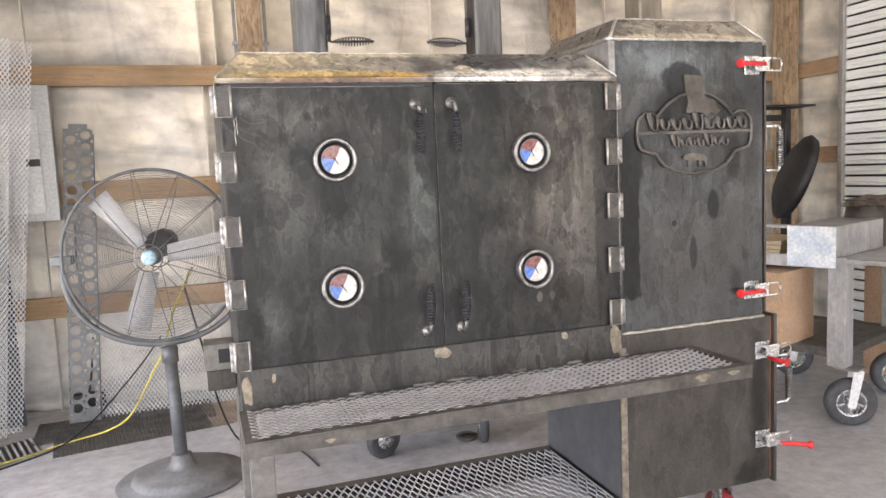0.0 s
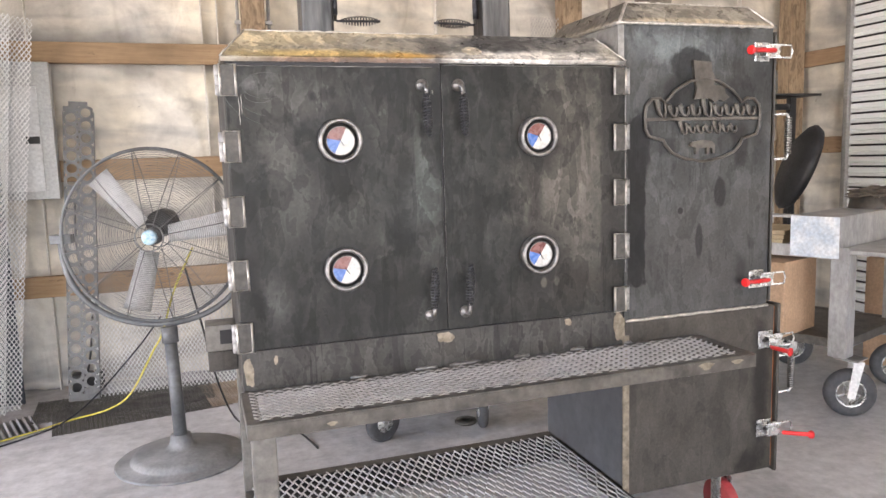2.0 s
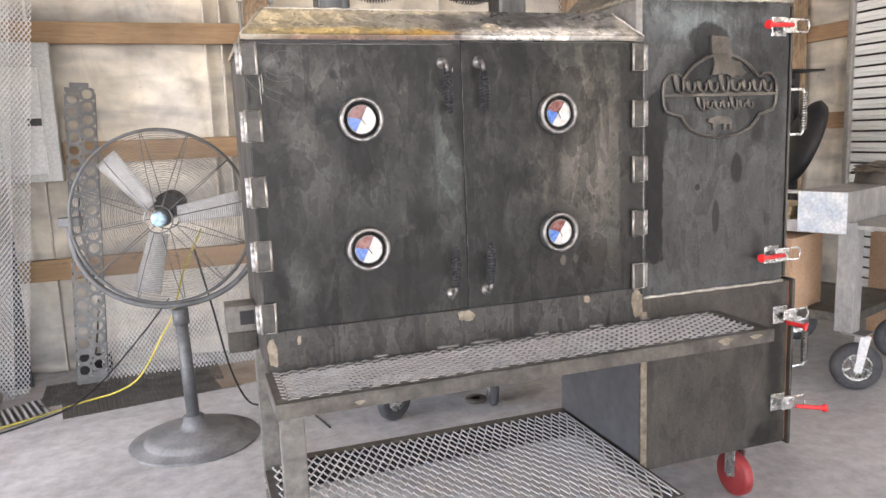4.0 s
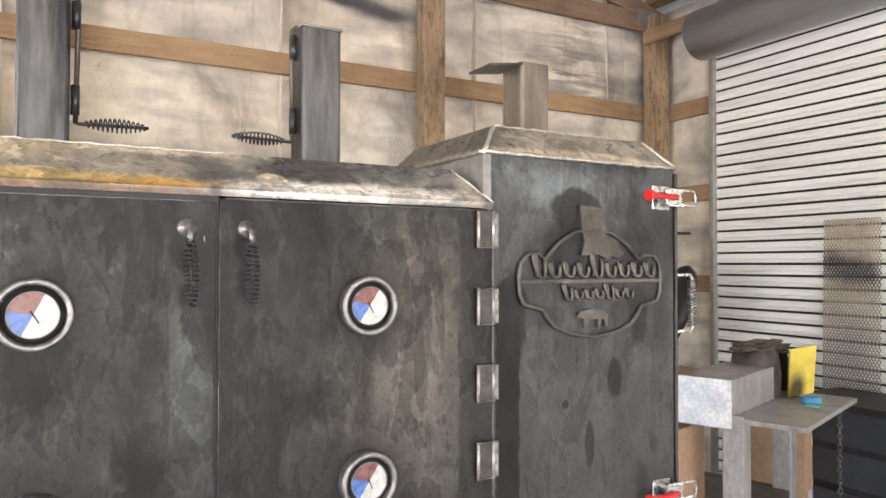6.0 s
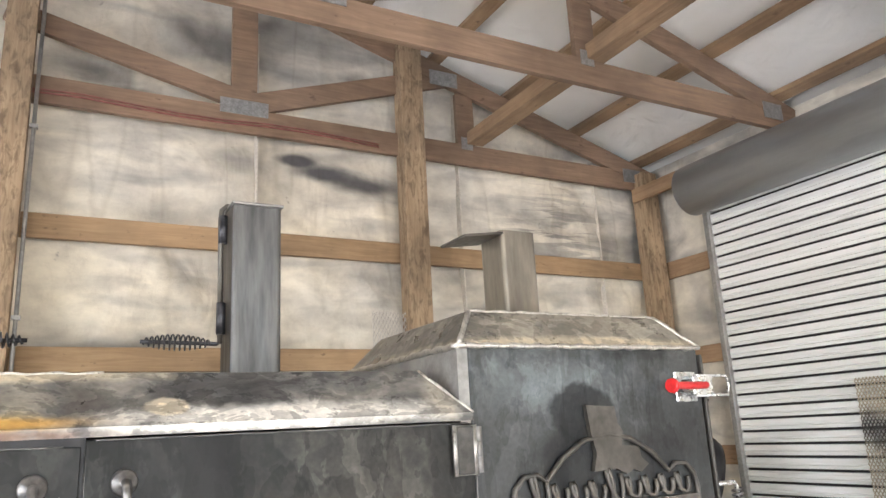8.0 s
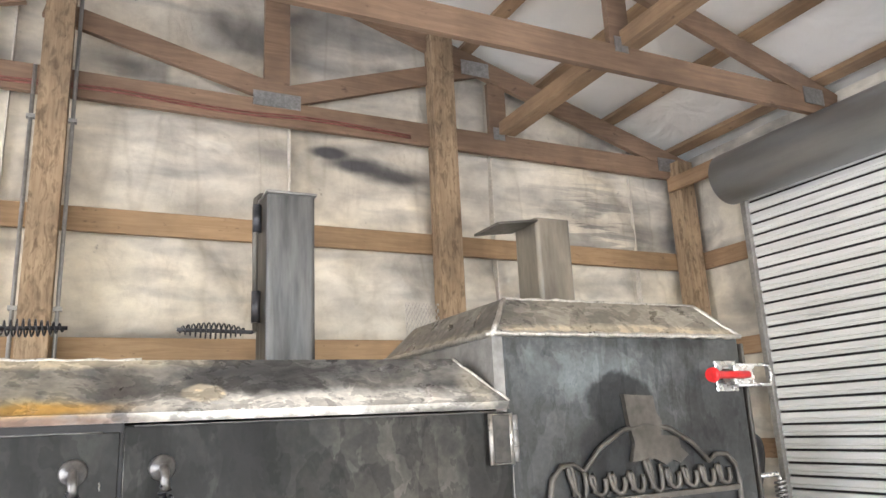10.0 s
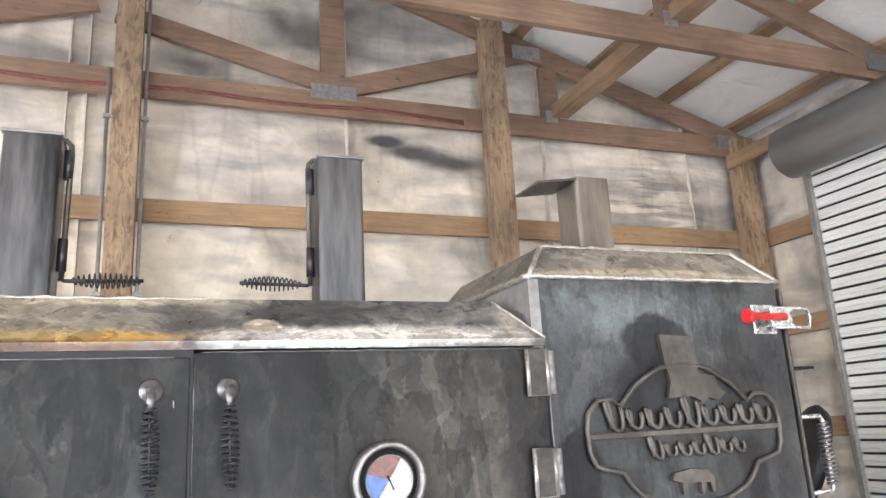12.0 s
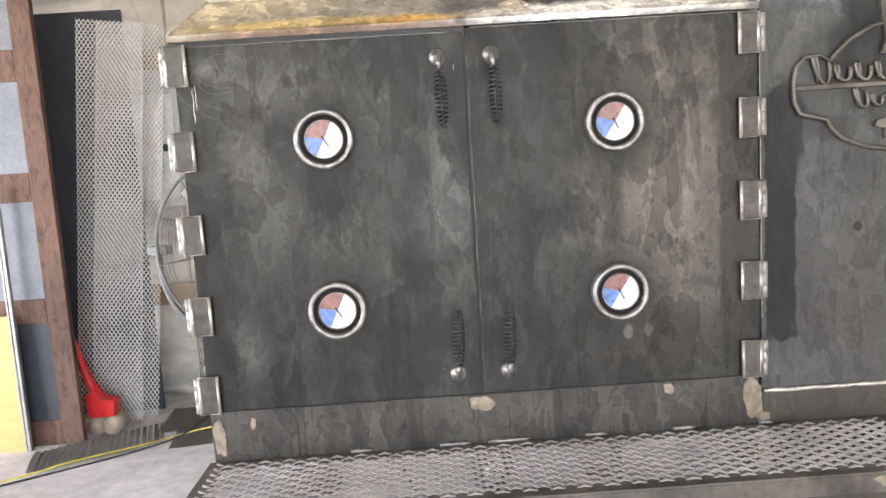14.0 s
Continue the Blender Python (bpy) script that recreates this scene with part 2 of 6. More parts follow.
def ground_steel(name, metal=0.4):
    """Hood plate: grey steel with yellow-brown heat tint, bright ground patches along the welds and a highlight painted
    along the top edge.
    """
    m, nt, b = node_mat(name)
    v = coords(nt)
    lng = coords(nt, (0.9, 1, 1.2))
    heat = noise_tex(nt, lng, 7.0, 6, 0.65, 0.8)
    bright = noise_tex(nt, lng, 16.0, 6, 0.65, 0.5)
    grain = noise_tex(nt, coords(nt, (1, 1, 1.6)), 70, 3, 0.6)
    c = ramp(nt, heat, [(0.34, (0.06, 0.06, 0.060)), (0.50, (0.14, 0.138, 0.132)), (0.66, (0.30, 0.285, 0.25))])
    for cx, cz, rx, rz, edge, warp, s, col in (
            (1.66, 1.868, 0.33, 0.055, 0.5, 0.35, 0.62, (0.40, 0.36, 0.285)), (1.66, 1.832, 0.33, 0.012, 0.4, 0.4, 0.9, (0.62, 0.54, 0.40)),
            # the thin cream band at z 1.781 paints the top edge's highlight
            (0.38, 1.75, 0.36, 0.045, 0.7, 0.9, 0.75, (0.55, 0.49, 0.37)), (0.28, 1.765, 0.20, 0.025, 0.6, 0.5, 0.75, (0.66, 0.56, 0.36)), (0.18, 1.73, 0.10, 0.05, 0.6, 0.6, 0.8, (0.68, 0.58, 0.38)), (0.55, 1.781, 0.30, 0.010, 0.5, 0.5, 0.8, (0.66, 0.58, 0.42)),
            (0.40, 1.712, 0.34, 0.012, 0.6, 0.45, 0.9, (0.62, 0.46, 0.19)), (0.62, 1.710, 0.13, 0.007, 0.5, 0.6, 0.9, (0.56, 0.32, 0.08)), (0.42, 1.694, 0.36, 0.010, 0.5, 0.4, 0.85, (0.10, 0.045, 0.02)),
            (1.03, 1.710, 0.32, 0.016, 0.5, 0.5, 0.95, (0.80, 0.77, 0.70)), (0.835, 1.729, 0.028, 0.009, 0.2, 0.5, 0.95, (0.70, 0.62, 0.47)), (1.30, 1.73, 0.035, 0.03, 0.5, 0.5, 0.7, (0.5, 0.46, 0.38)),
            (0.72, 1.745, 0.05, 0.03, 0.7, 0.4, 0.7, (0.09, 0.08, 0.07)), (1.36, 0.5, 0.03, 0.4, 0.3, 0.2, 0.6, (0.42, 0.35, 0.22))):
        c = mix(nt, blob(nt, v, cx, cz, rx * 1.25, rz * 1.7, edge, warp * 0.8, 22.0, s), c, col)
    for sc, st, lo, hi in ((22.0, (0.7, 1, 1.3), 0.80, 1.16), (10.0, (0.8, 1, 1.2), 0.76, 1.14)):
        n = noise_tex(nt, coords(nt, st), sc, 5, 0.6, 0.5)
        c = mix(nt, 1.0, c, ramp(nt, n, [(0.42, (lo,) * 3), (0.478, (lo * 0.94,) * 3), (0.492, (hi,) * 3), (0.60, (1.0,) * 3)]), "MULTIPLY")
    nt.links.new(mix(nt, 1.0, c, ramp(nt, grain, [(0.3, (0.82,) * 3), (0.7, (1.12,) * 3)]), "MULTIPLY"), b.inputs["Base Color"])
    b.inputs["Metallic"].default_value = metal
    nt.links.new(ramp(nt, bright, [(0.4, (0.38,) * 3), (0.7, (0.20,) * 3)]), b.inputs["Roughness"])
    bump(nt, b, grain, 0.06, 0.002)
    return m


HOOD = ground_steel("heat_tinted_steel")
GROUND_SPOT = simple("ground_tan_steel", (0.15, 0.125, 0.09), (0.34, 0.295, 0.225), 40, (0.35, 0.5), 0.4, 0.1)
WELD = simple("weld_bead", (0.42, 0.40, 0.36), (0.74, 0.71, 0.65), 40, (0.25, 0.4), 0.8, 0.5, fine=200)
TUBE = simple("raw_tube_steel", (0.22, 0.215, 0.205), (0.38, 0.37, 0.355), 14, (0.3, 0.48), 0.4, 0.08)
TUBE_MID = simple("weathered_tube_steel", (0.10, 0.094, 0.084), (0.21, 0.20, 0.18), 14, (0.4, 0.55), 0.3, 0.08)
TUBE_DARK = simple("dark_tube_steel", (0.058, 0.053, 0.046), (0.140, 0.129, 0.112), 14, (0.32, 0.5), 0.35, 0.08)
MESH_STEEL = simple("expanded_steel", (0.42, 0.40, 0.375), (0.58, 0.56, 0.53), 6, (0.35, 0.5), 0.3, 0.0)
RUSTY = simple("rust_tinted_mesh", (0.30, 0.22, 0.15), (0.48, 0.40, 0.32), 6, (0.5, 0.7), 0.3, 0.0)
MESH_PALE = simple("pale_galvanised_mesh", (0.60, 0.60, 0.58), (0.78, 0.78, 0.76), 8, (0.35, 0.5), 0.15, 0.0)
RACK_BRIGHT = simple("bright_rack_steel", (0.56, 0.55, 0.53), (0.74, 0.73, 0.71), 20, (0.3, 0.45), 0.25, 0.0)
CART_STEEL = simple("light_ground_steel", (0.27, 0.265, 0.258), (0.44, 0.435, 0.425), 12, (0.35, 0.5), 0.2, 0.08, (1, 1, 0.5))
HINGE = simple("hinge_steel", (0.040, 0.038, 0.034), (0.090, 0.085, 0.075), 30, (0.45, 0.6), 0.25, 0.05)
ZINC = simple("zinc_plate", (0.55, 0.56, 0.55), (0.72, 0.72, 0.71), 40, (0.2, 0.35), 0.85, 0.03)
CHROME = simple("bright_ring_steel", (0.16, 0.155, 0.148), (0.33, 0.32, 0.31), 30, (0.30, 0.48), 0.8, 0.05)
SPRING = simple("black_spring_wire", (0.035, 0.036, 0.042), (0.075, 0.076, 0.085), 60, (0.3, 0.42), 0.6, 0.0)
RED = simple("red_vinyl_grip", (0.62, 0.018, 0.02), (0.72, 0.03, 0.03), 20, (0.3, 0.4), 0.0, 0.02)
BLACK = simple("black_rubber", (0.018, 0.018, 0.018), (0.035, 0.034, 0.033), 20, (0.55, 0.75), 0.0, 0.1)
TYRE = simple("dusty_tyre_rubber", (0.045, 0.047, 0.052), (0.085, 0.085, 0.088), 14, (0.65, 0.8), 0.0, 0.15)
DIAL_WHITE = simple("dial_white", (0.50, 0.50, 0.47), (0.58, 0.58, 0.55), 20, (0.25, 0.3), 0.0, 0.0)
DIAL_BLUE = simple("dial_blue", (0.05, 0.14, 0.42), (0.07, 0.17, 0.48), 20, (0.25, 0.3), 0.0, 0.0)
DIAL_BROWN = simple("dial_maroon", (0.16, 0.055, 0.05), (0.20, 0.07, 0.06), 20, (0.25, 0.3), 0.0, 0.0)
FAN_GREY = simple("fan_grey_enamel", (0.10, 0.105, 0.108), (0.16, 0.165, 0.168), 10, (0.4, 0.55), 0.2, 0.05)
FAN_BASE = simple("dusty_fan_base", (0.15, 0.152, 0.155), (0.27, 0.27, 0.268), 7, (0.5, 0.7), 0.1, 0.05)
FAN_WIRE = simple("fan_wire", (0.11, 0.11, 0.108), (0.19, 0.19, 0.185), 10, (0.35, 0.5), 0.5, 0.0)
BLADE = simple("aluminium_blade", (0.66, 0.66, 0.65), (0.82, 0.82, 0.81), 9, (0.4, 0.55), 0.0, 0.03)
PAINT_GREY = simple("grey_panel_paint", (0.36, 0.37, 0.36), (0.46, 0.47, 0.455), 4, (0.4, 0.55), 0.0, 0.02)
CARDBOARD = simple("brown_cardboard", (0.40, 0.26, 0.16), (0.50, 0.34, 0.22), 5, (0.75, 0.9), 0.0, 0.05)
WHITE_PAINT = simple("smeared_white_paint", (0.50, 0.60, 0.70), (0.92, 0.93, 0.93), 9, (0.5, 0.7), 0.0, 0.1)
YELLOW_CORD = simple("yellow_cord", (0.55, 0.47, 0.06), (0.66, 0.58, 0.12), 30, (0.4, 0.5), 0.0, 0.0)
GREY_COLLAR = simple("white_painted_fork", (0.66, 0.66, 0.66), (0.80, 0.80, 0.79), 20, (0.35, 0.5), 0.1, 0.03)


def timber(name, a, b_, along="x", knots=True):
    m, nt, b = node_mat(name)
    s = {"x": (1.0, 14, 14), "y": (14, 1.0, 14), "z": (14, 14, 1.0)}[along]
    g = noise_tex(nt, coords(nt, s), 3.0, 6, 0.65, 0.6)
    big = noise_tex(nt, coords(nt), 1.7, 4, 0.6)
    c = ramp(nt, g, [(0.3, a), (0.7, b_)])
    grime = ramp(nt, big, [(0.35, (0.62, 0.60, 0.58)), (0.62, (1.05, 1.03, 1.0))])
    c = mix(nt, 1.0, c, grime, "MULTIPLY")
    sp = noise_tex(nt, coords(nt, tuple(0.5 if k == 1.0 else 1.0 for k in s)), 22.0, 3, 0.6)
    c = mix(nt, ramp(nt, sp, [(0.66, (0, 0, 0)), (0.74, (0.7, 0.7, 0.7))]), c, (0.07, 0.042, 0.026))
    if along == "z":
        bark = noise_tex(nt, coords(nt, (1, 1, 0.35)), 30.0, 5, 0.65, 0.8)
        c = mix(nt, 1.0, c, ramp(nt, bark, [(0.36, (0.55, 0.53, 0.50)), (0.52, (1.05, 1.05, 1.05))]), "MULTIPLY")
    nt.links.new(c, b.inputs["Base Color"])
    b.inputs["Roughness"].default_value = 0.75
    bump(nt, b, g, 0.15, 0.004)
    return m


WOOD_X = timber("pine_girt", (0.29, 0.19, 0.105), (0.42, 0.29, 0.17), "x")
WOOD_Y = timber("pine_purlin", (0.28, 0.18, 0.105), (0.40, 0.275, 0.17), "y")
WOOD_Z = timber("pine_post", (0.25, 0.175, 0.11), (0.43, 0.325, 0.215), "z")
WOOD_TRUSS = timber("pine_truss", (0.19, 0.125, 0.085), (0.30, 0.205, 0.14), "x")
WOOD_PALE = timber("pale_plywood", (0.52, 0.42, 0.27), (0.66, 0.56, 0.38), "x")
WOOD_RED = timber("red_brown_frame", (0.10, 0.055, 0.04), (0.15, 0.085, 0.06), "z")


def insulation(name, soot, axis):
    """White woven facing of roof and wall insulation with soft grey soot drifts, small torn specks, and crease and fold
    shade painted into the colour.
    """
    m, nt, b = node_mat(name)
    v = coords(nt, (0.55, 0.8, 1.5) if axis == "wall" else (1.2, 0.5, 1), (0, 0.35, 0))
    drift = noise_tex(nt, v, 1.5, 3, 0.5, 0.5)
    fold_shade = noise_tex(nt, coords(nt, (0.6, 0.6, 2.6)), 2.2, 3, 0.5, 0.4)
    yel = noise_tex(nt, coords(nt), 0.9, 3, 0.5)
    c = ramp(nt, yel, [(0.35, (0.78, 0.75, 0.68)), (0.65, (0.78, 0.715, 0.59))] if axis == "wall" else [(0.35, (0.86, 0.85, 0.82)), (0.65, (0.86, 0.83, 0.77))])
    f1 = ramp(nt, drift, [(0.44, (0, 0, 0)), (0.56, (soot * 0.35,) * 3), (0.70, (soot,) * 3)])
    c = mix(nt, f1, c, (0.13, 0.13, 0.135))
    # folds darkened in the colour, as their shade
    c = mix(nt, ramp(nt, fold_shade, [(0.50, (0, 0, 0)), (0.70, (soot * 0.7,) * 3)]), c, (0.22, 0.22, 0.22))
    if axis == "wall":
        pos = coords(nt)
        # soot smears, with the shade of folds and sags painted among them
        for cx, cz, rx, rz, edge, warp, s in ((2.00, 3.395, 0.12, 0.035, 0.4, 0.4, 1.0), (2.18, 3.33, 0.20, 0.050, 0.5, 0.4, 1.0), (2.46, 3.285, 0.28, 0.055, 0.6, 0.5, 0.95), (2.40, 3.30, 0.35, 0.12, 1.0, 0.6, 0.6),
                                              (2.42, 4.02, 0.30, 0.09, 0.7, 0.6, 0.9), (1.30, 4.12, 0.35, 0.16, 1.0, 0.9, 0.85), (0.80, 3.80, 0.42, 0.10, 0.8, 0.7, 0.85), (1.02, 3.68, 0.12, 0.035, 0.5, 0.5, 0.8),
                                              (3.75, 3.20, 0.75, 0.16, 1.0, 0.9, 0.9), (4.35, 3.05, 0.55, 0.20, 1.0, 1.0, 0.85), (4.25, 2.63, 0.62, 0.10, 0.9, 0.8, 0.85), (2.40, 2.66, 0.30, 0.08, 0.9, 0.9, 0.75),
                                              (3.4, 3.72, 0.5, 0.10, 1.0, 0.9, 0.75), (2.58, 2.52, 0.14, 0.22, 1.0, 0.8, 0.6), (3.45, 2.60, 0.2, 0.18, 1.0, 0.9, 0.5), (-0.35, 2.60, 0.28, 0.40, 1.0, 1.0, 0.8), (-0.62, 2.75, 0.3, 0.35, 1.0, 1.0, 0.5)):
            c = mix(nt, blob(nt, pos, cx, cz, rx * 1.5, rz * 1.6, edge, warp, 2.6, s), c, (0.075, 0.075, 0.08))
        # wrinkle shade near the corner, painted as dark streaks
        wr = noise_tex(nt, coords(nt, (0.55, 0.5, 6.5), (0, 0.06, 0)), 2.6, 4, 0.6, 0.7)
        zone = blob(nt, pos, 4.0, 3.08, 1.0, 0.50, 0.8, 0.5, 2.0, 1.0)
        wrinkle_shade = mix(nt, 1.0, ramp(nt, wr, [(0.48, (0, 0, 0)), (0.56, (0.85, 0.85, 0.85))]), zone, "MULTIPLY")
        c = mix(nt, wrinkle_shade, c, (0.15, 0.15, 0.155))
        dust = noise_tex(nt, coords(nt, (1, 1, 1.4)), 6.0, 6, 0.7, 0.3)
        c = mix(nt, 1.0, c, ramp(nt, dust, [(0.30, (0.80, 0.79, 0.78)), (0.60, (1.04, 1.04, 1.03))]), "MULTIPLY")
        # upright creases painted with a shaded and a lit side
        crease_shade = noise_tex(nt, coords(nt, (0.9, 0.9, 0.10), (0, 0.03, 0)), 3.0, 1, 0.5, 0.3)
        c = mix(nt, 1.0, c, ramp(nt, crease_shade, [(0.47, (1, 1, 1)), (0.495, (0.89, 0.88, 0.86)), (0.52, (1.03, 1.03, 1.02)), (0.6, (1, 1, 1))]), "MULTIPLY")
        specks = noise_tex(nt, coords(nt), 11.0, 5, 0.65)
        c = mix(nt, ramp(nt, specks, [(0.68, (0, 0, 0)), (0.76, (0.75, 0.75, 0.75))]), c, (0.10, 0.095, 0.09))
    nt.links.new(c, b.inputs["Base Color"])
    b.inputs["Roughness"].default_value = 0.55
    weave = noise_tex(nt, coords(nt), 160, 2, 0.5)
    crease = noise_tex(nt, coords(nt, (1.6, 1.6, 1.0)), 2.2, 3, 0.5, 0.6)
    bump(nt, b, mix(nt, 0.05, crease, weave), 0.7, 0.06)
    return m


INSUL = insulation("wall_insulation_facing", 0.85, "wall")
INSUL_ROOF = insulation("roof_insulation_facing", 0.08, "roof")


def concrete():
    m, nt, b = node_mat("dusty_concrete")
    v = coords(nt)
    n1 = noise_tex(nt, v, 1.1, 7, 0.65, 0.8)
    n2 = noise_tex(nt, v, 14, 6, 0.7)
    n3 = noise_tex(nt, v, 120, 2, 0.6)
    c = ramp(nt, n1, [(0.3, (0.38, 0.375, 0.37)), (0.5, (0.52, 0.515, 0.51)), (0.7, (0.63, 0.625, 0.615))])
    c = mix(nt, 1.0, c, ramp(nt, n2, [(0.3, (0.72,) * 3), (0.65, (1.08,) * 3)]), "MULTIPLY")
    c = mix(nt, ramp(nt, n3, [(0.72, (0, 0, 0)), (0.76, (0.5,) * 3)]), c, (0.6, 0.6, 0.58))
    nt.links.new(c, b.inputs["Base Color"])
    b.inputs["Roughness"].default_value = 0.7
    bump(nt, b, n2, 0.15, 0.004)
    return m


CONCRETE = concrete()


def slat_paint():
    m, nt, b = node_mat("galvalume_curtain")
    v = coords(nt, (1, 0.25, 3))
    n1 = noise_tex(nt, v, 1.6, 6, 0.65, 0.8)
    n2 = noise_tex(nt, coords(nt, (1, 0.4, 8)), 4, 5, 0.6)
    c = ramp(nt, n1, [(0.3, (0.74, 0.75, 0.74)), (0.6, (0.90, 0.91, 0.90))])
    c = mix(nt, ramp(nt, n2, [(0.6, (0, 0, 0)), (0.8, (0.6,) * 3)]), c, (0.28, 0.28, 0.28))
    nt.links.new(c, b.inputs["Base Color"])
    b.inputs["Roughness"].default_value = 0.42
    b.inputs["Metallic"].default_value = 0.0
    return m


SLAT = slat_paint()
DRUM = simple("grey_drum_sheet", (0.30, 0.31, 0.315), (0.40, 0.41, 0.415), 1.2, (0.28, 0.36), 0.6, 0.0, (1, 0.2, 1), fine=6)
TRACK = simple("track_steel", (0.28, 0.275, 0.265), (0.40, 0.395, 0.38), 10, (0.4, 0.55), 0.5, 0.03)
# black for real dark steel, and for strips and plates drawn as shade
STEEL_SHADE_BLACK = simple("matt_black_steel_and_shade", (0.012, 0.012, 0.013), (0.03, 0.03, 0.032), 8, (0.5, 0.7), 0.1, 0.05)
DARK_SHEET = simple("dark_blue_grey_sheet", (0.035, 0.042, 0.055), (0.06, 0.068, 0.082), 3, (0.45, 0.6), 0.2, 0.03)


# ---------- mesh helpers ----------
def part(name, bm, material, parent=None, label="", smooth=False):
    """One mesh object, built in the coordinates of its thing's Empty where that is turned, else in the world's."""
    me = bpy.data.meshes.new(name)
    bmesh.ops.recalc_face_normals(bm, faces=bm.faces)
    bm.to_mesh(me)
    bm.free()
    for mm in (material if isinstance(material, (list, tuple)) else [material]):
        me.materials.append(mm)
    if smooth:
        for p in me.polygons:
            p.use_smooth = True
    ob = new(name, me)
    if parent is not None:
        ob.parent = parent
        top = parent
        while top.parent is not None:
            top = top.parent
        if parent.type == "EMPTY" and not parent.get("turned"):
            ob.matrix_parent_inverse = Matrix.Translation(-parent.location)
    if label:
        ob["label"] = label
    return ob


def thing(name, at, label, category, group="", kind="", m=None):
    e = new(name)
    e.empty_display_size = 0.1
    if m is not None:
        e.matrix_world = m
        e["turned"] = 1
    else:
        e.location = at
    return tagged(e, label, category, group, kind)


def B():
    return bmesh.new()


def box(bm, x0, y0, z0, x1, y1, z1, bevel=0.0, m=None):
    r = bmesh.ops.create_cube(bm, size=1.0)
    vs = r["verts"]
    for v in vs:
        v.co = Vector((x0 + (v.co.x + 0.5) * (x1 - x0), y0 + (v.co.y + 0.5) * (y1 - y0), z0 + (v.co.z + 0.5) * (z1 - z0)))
    if bevel:
        es = list({e for v in vs for e in v.link_edges})
        r = bmesh.ops.bevel(bm, geom=es, offset=bevel, segments=2, affect="EDGES", profile=0.5)
        vs = list({v for f in r["faces"] for v in f.verts} | {v for v in vs if v.is_valid})
    if m is not None:
        for v in vs:
            v.co = m @ v.co
    return bm


def sweep(bm, pts, r, seg=6, closed=False, rx=None, mat=0):
    """A round bar of radius r (a number or one for each point) along points."""
    pts = [Vector(p) for p in pts]
    n = len(pts)
    rings = []
    up = None
    for i, p in enumerate(pts):
        a = pts[(i - 1) % n] if (closed or i > 0) else p
        b = pts[(i + 1) % n] if (closed or i < n - 1) else p
        t = (b - a).normalized()
        if up is None:
            up = Vector((0, 0, 1)) if abs(t.z) < 0.9 else Vector((1, 0, 0))
        up = (up - t * up.dot(t)).normalized()
        side = t.cross(up)
        rr = r[i] if isinstance(r, (list, tuple)) else r
        rings.append([bm.verts.new(p + (up * math.sin(k) + side * math.cos(k)) * rr) for k in [2 * math.pi * j / seg for j in range(seg)]])
    for i in range(n if closed else n - 1):
        a, b = rings[i], rings[(i + 1) % n]
        for j in range(seg):
            f = bm.faces.new((a[j], a[(j + 1) % seg], b[(j + 1) % seg], b[j]))
            f.material_index = mat
            f.smooth = True
    if not closed:
        for ring in (rings[0], rings[-1]):
            f = bm.faces.new(ring)
            f.material_index = mat
    return bm


def cyl(bm, a, b, r, seg=20, r2=None):
    return sweep(bm, [a, b], [r, r if r2 is None else r2], seg)


def lathe(bm, m, profile, seg=40, mat=0):
    """Turns a profile of (radius, height) about the z of the pose m."""
    rings = []
    for r, h in profile:
        if r < 1e-6:
            rings.append([bm.verts.new(m @ Vector((0, 0, h)))])
        else:
            rings.append([bm.verts.new(m @ Vector((r * math.cos(2 * math.pi * k / seg), r * math.sin(2 * math.pi * k / seg), h))) for k in range(seg)])
    for a, b in zip(rings, rings[1:]):
        for k in range(seg):
            q = [a[k % len(a)], a[(k + 1) % len(a)], b[(k + 1) % len(b)], b[k % len(b)]]
            q = list(dict.fromkeys(q))
            if len(q) > 2:
                f = bm.faces.new(q)
                f.material_index = mat
                f.smooth = True
    return bm


def prism(bm, poly, y0, y1):
    """A flat outline in x and z, given thickness along y."""
    a = [bm.verts.new((x, y0, z)) for x, z in poly]
    b = [bm.verts.new((x, y1, z)) for x, z in poly]
    bm.faces.new(a)
    bm.faces.new(b[::-1])
    n = len(poly)
    for i in range(n):
        bm.faces.new((a[i], b[i], b[(i + 1) % n], a[(i + 1) % n]))
    return bm


def frustum(bm, base, zb, top, zt):
    a = [bm.verts.new((x, y, zb)) for x, y in base]
    b = [bm.verts.new((x, y, zt)) for x, y in top]
    bm.faces.new(a[::-1])
    bm.faces.new(b)
    for i in range(4):
        bm.faces.new((a[i], a[(i + 1) % 4], b[(i + 1) % 4], b[i]))
    return bm


def rect(x0, y0, x1, y1):
    return [(x0, y0), (x1, y0), (x1, y1), (x0, y1)]


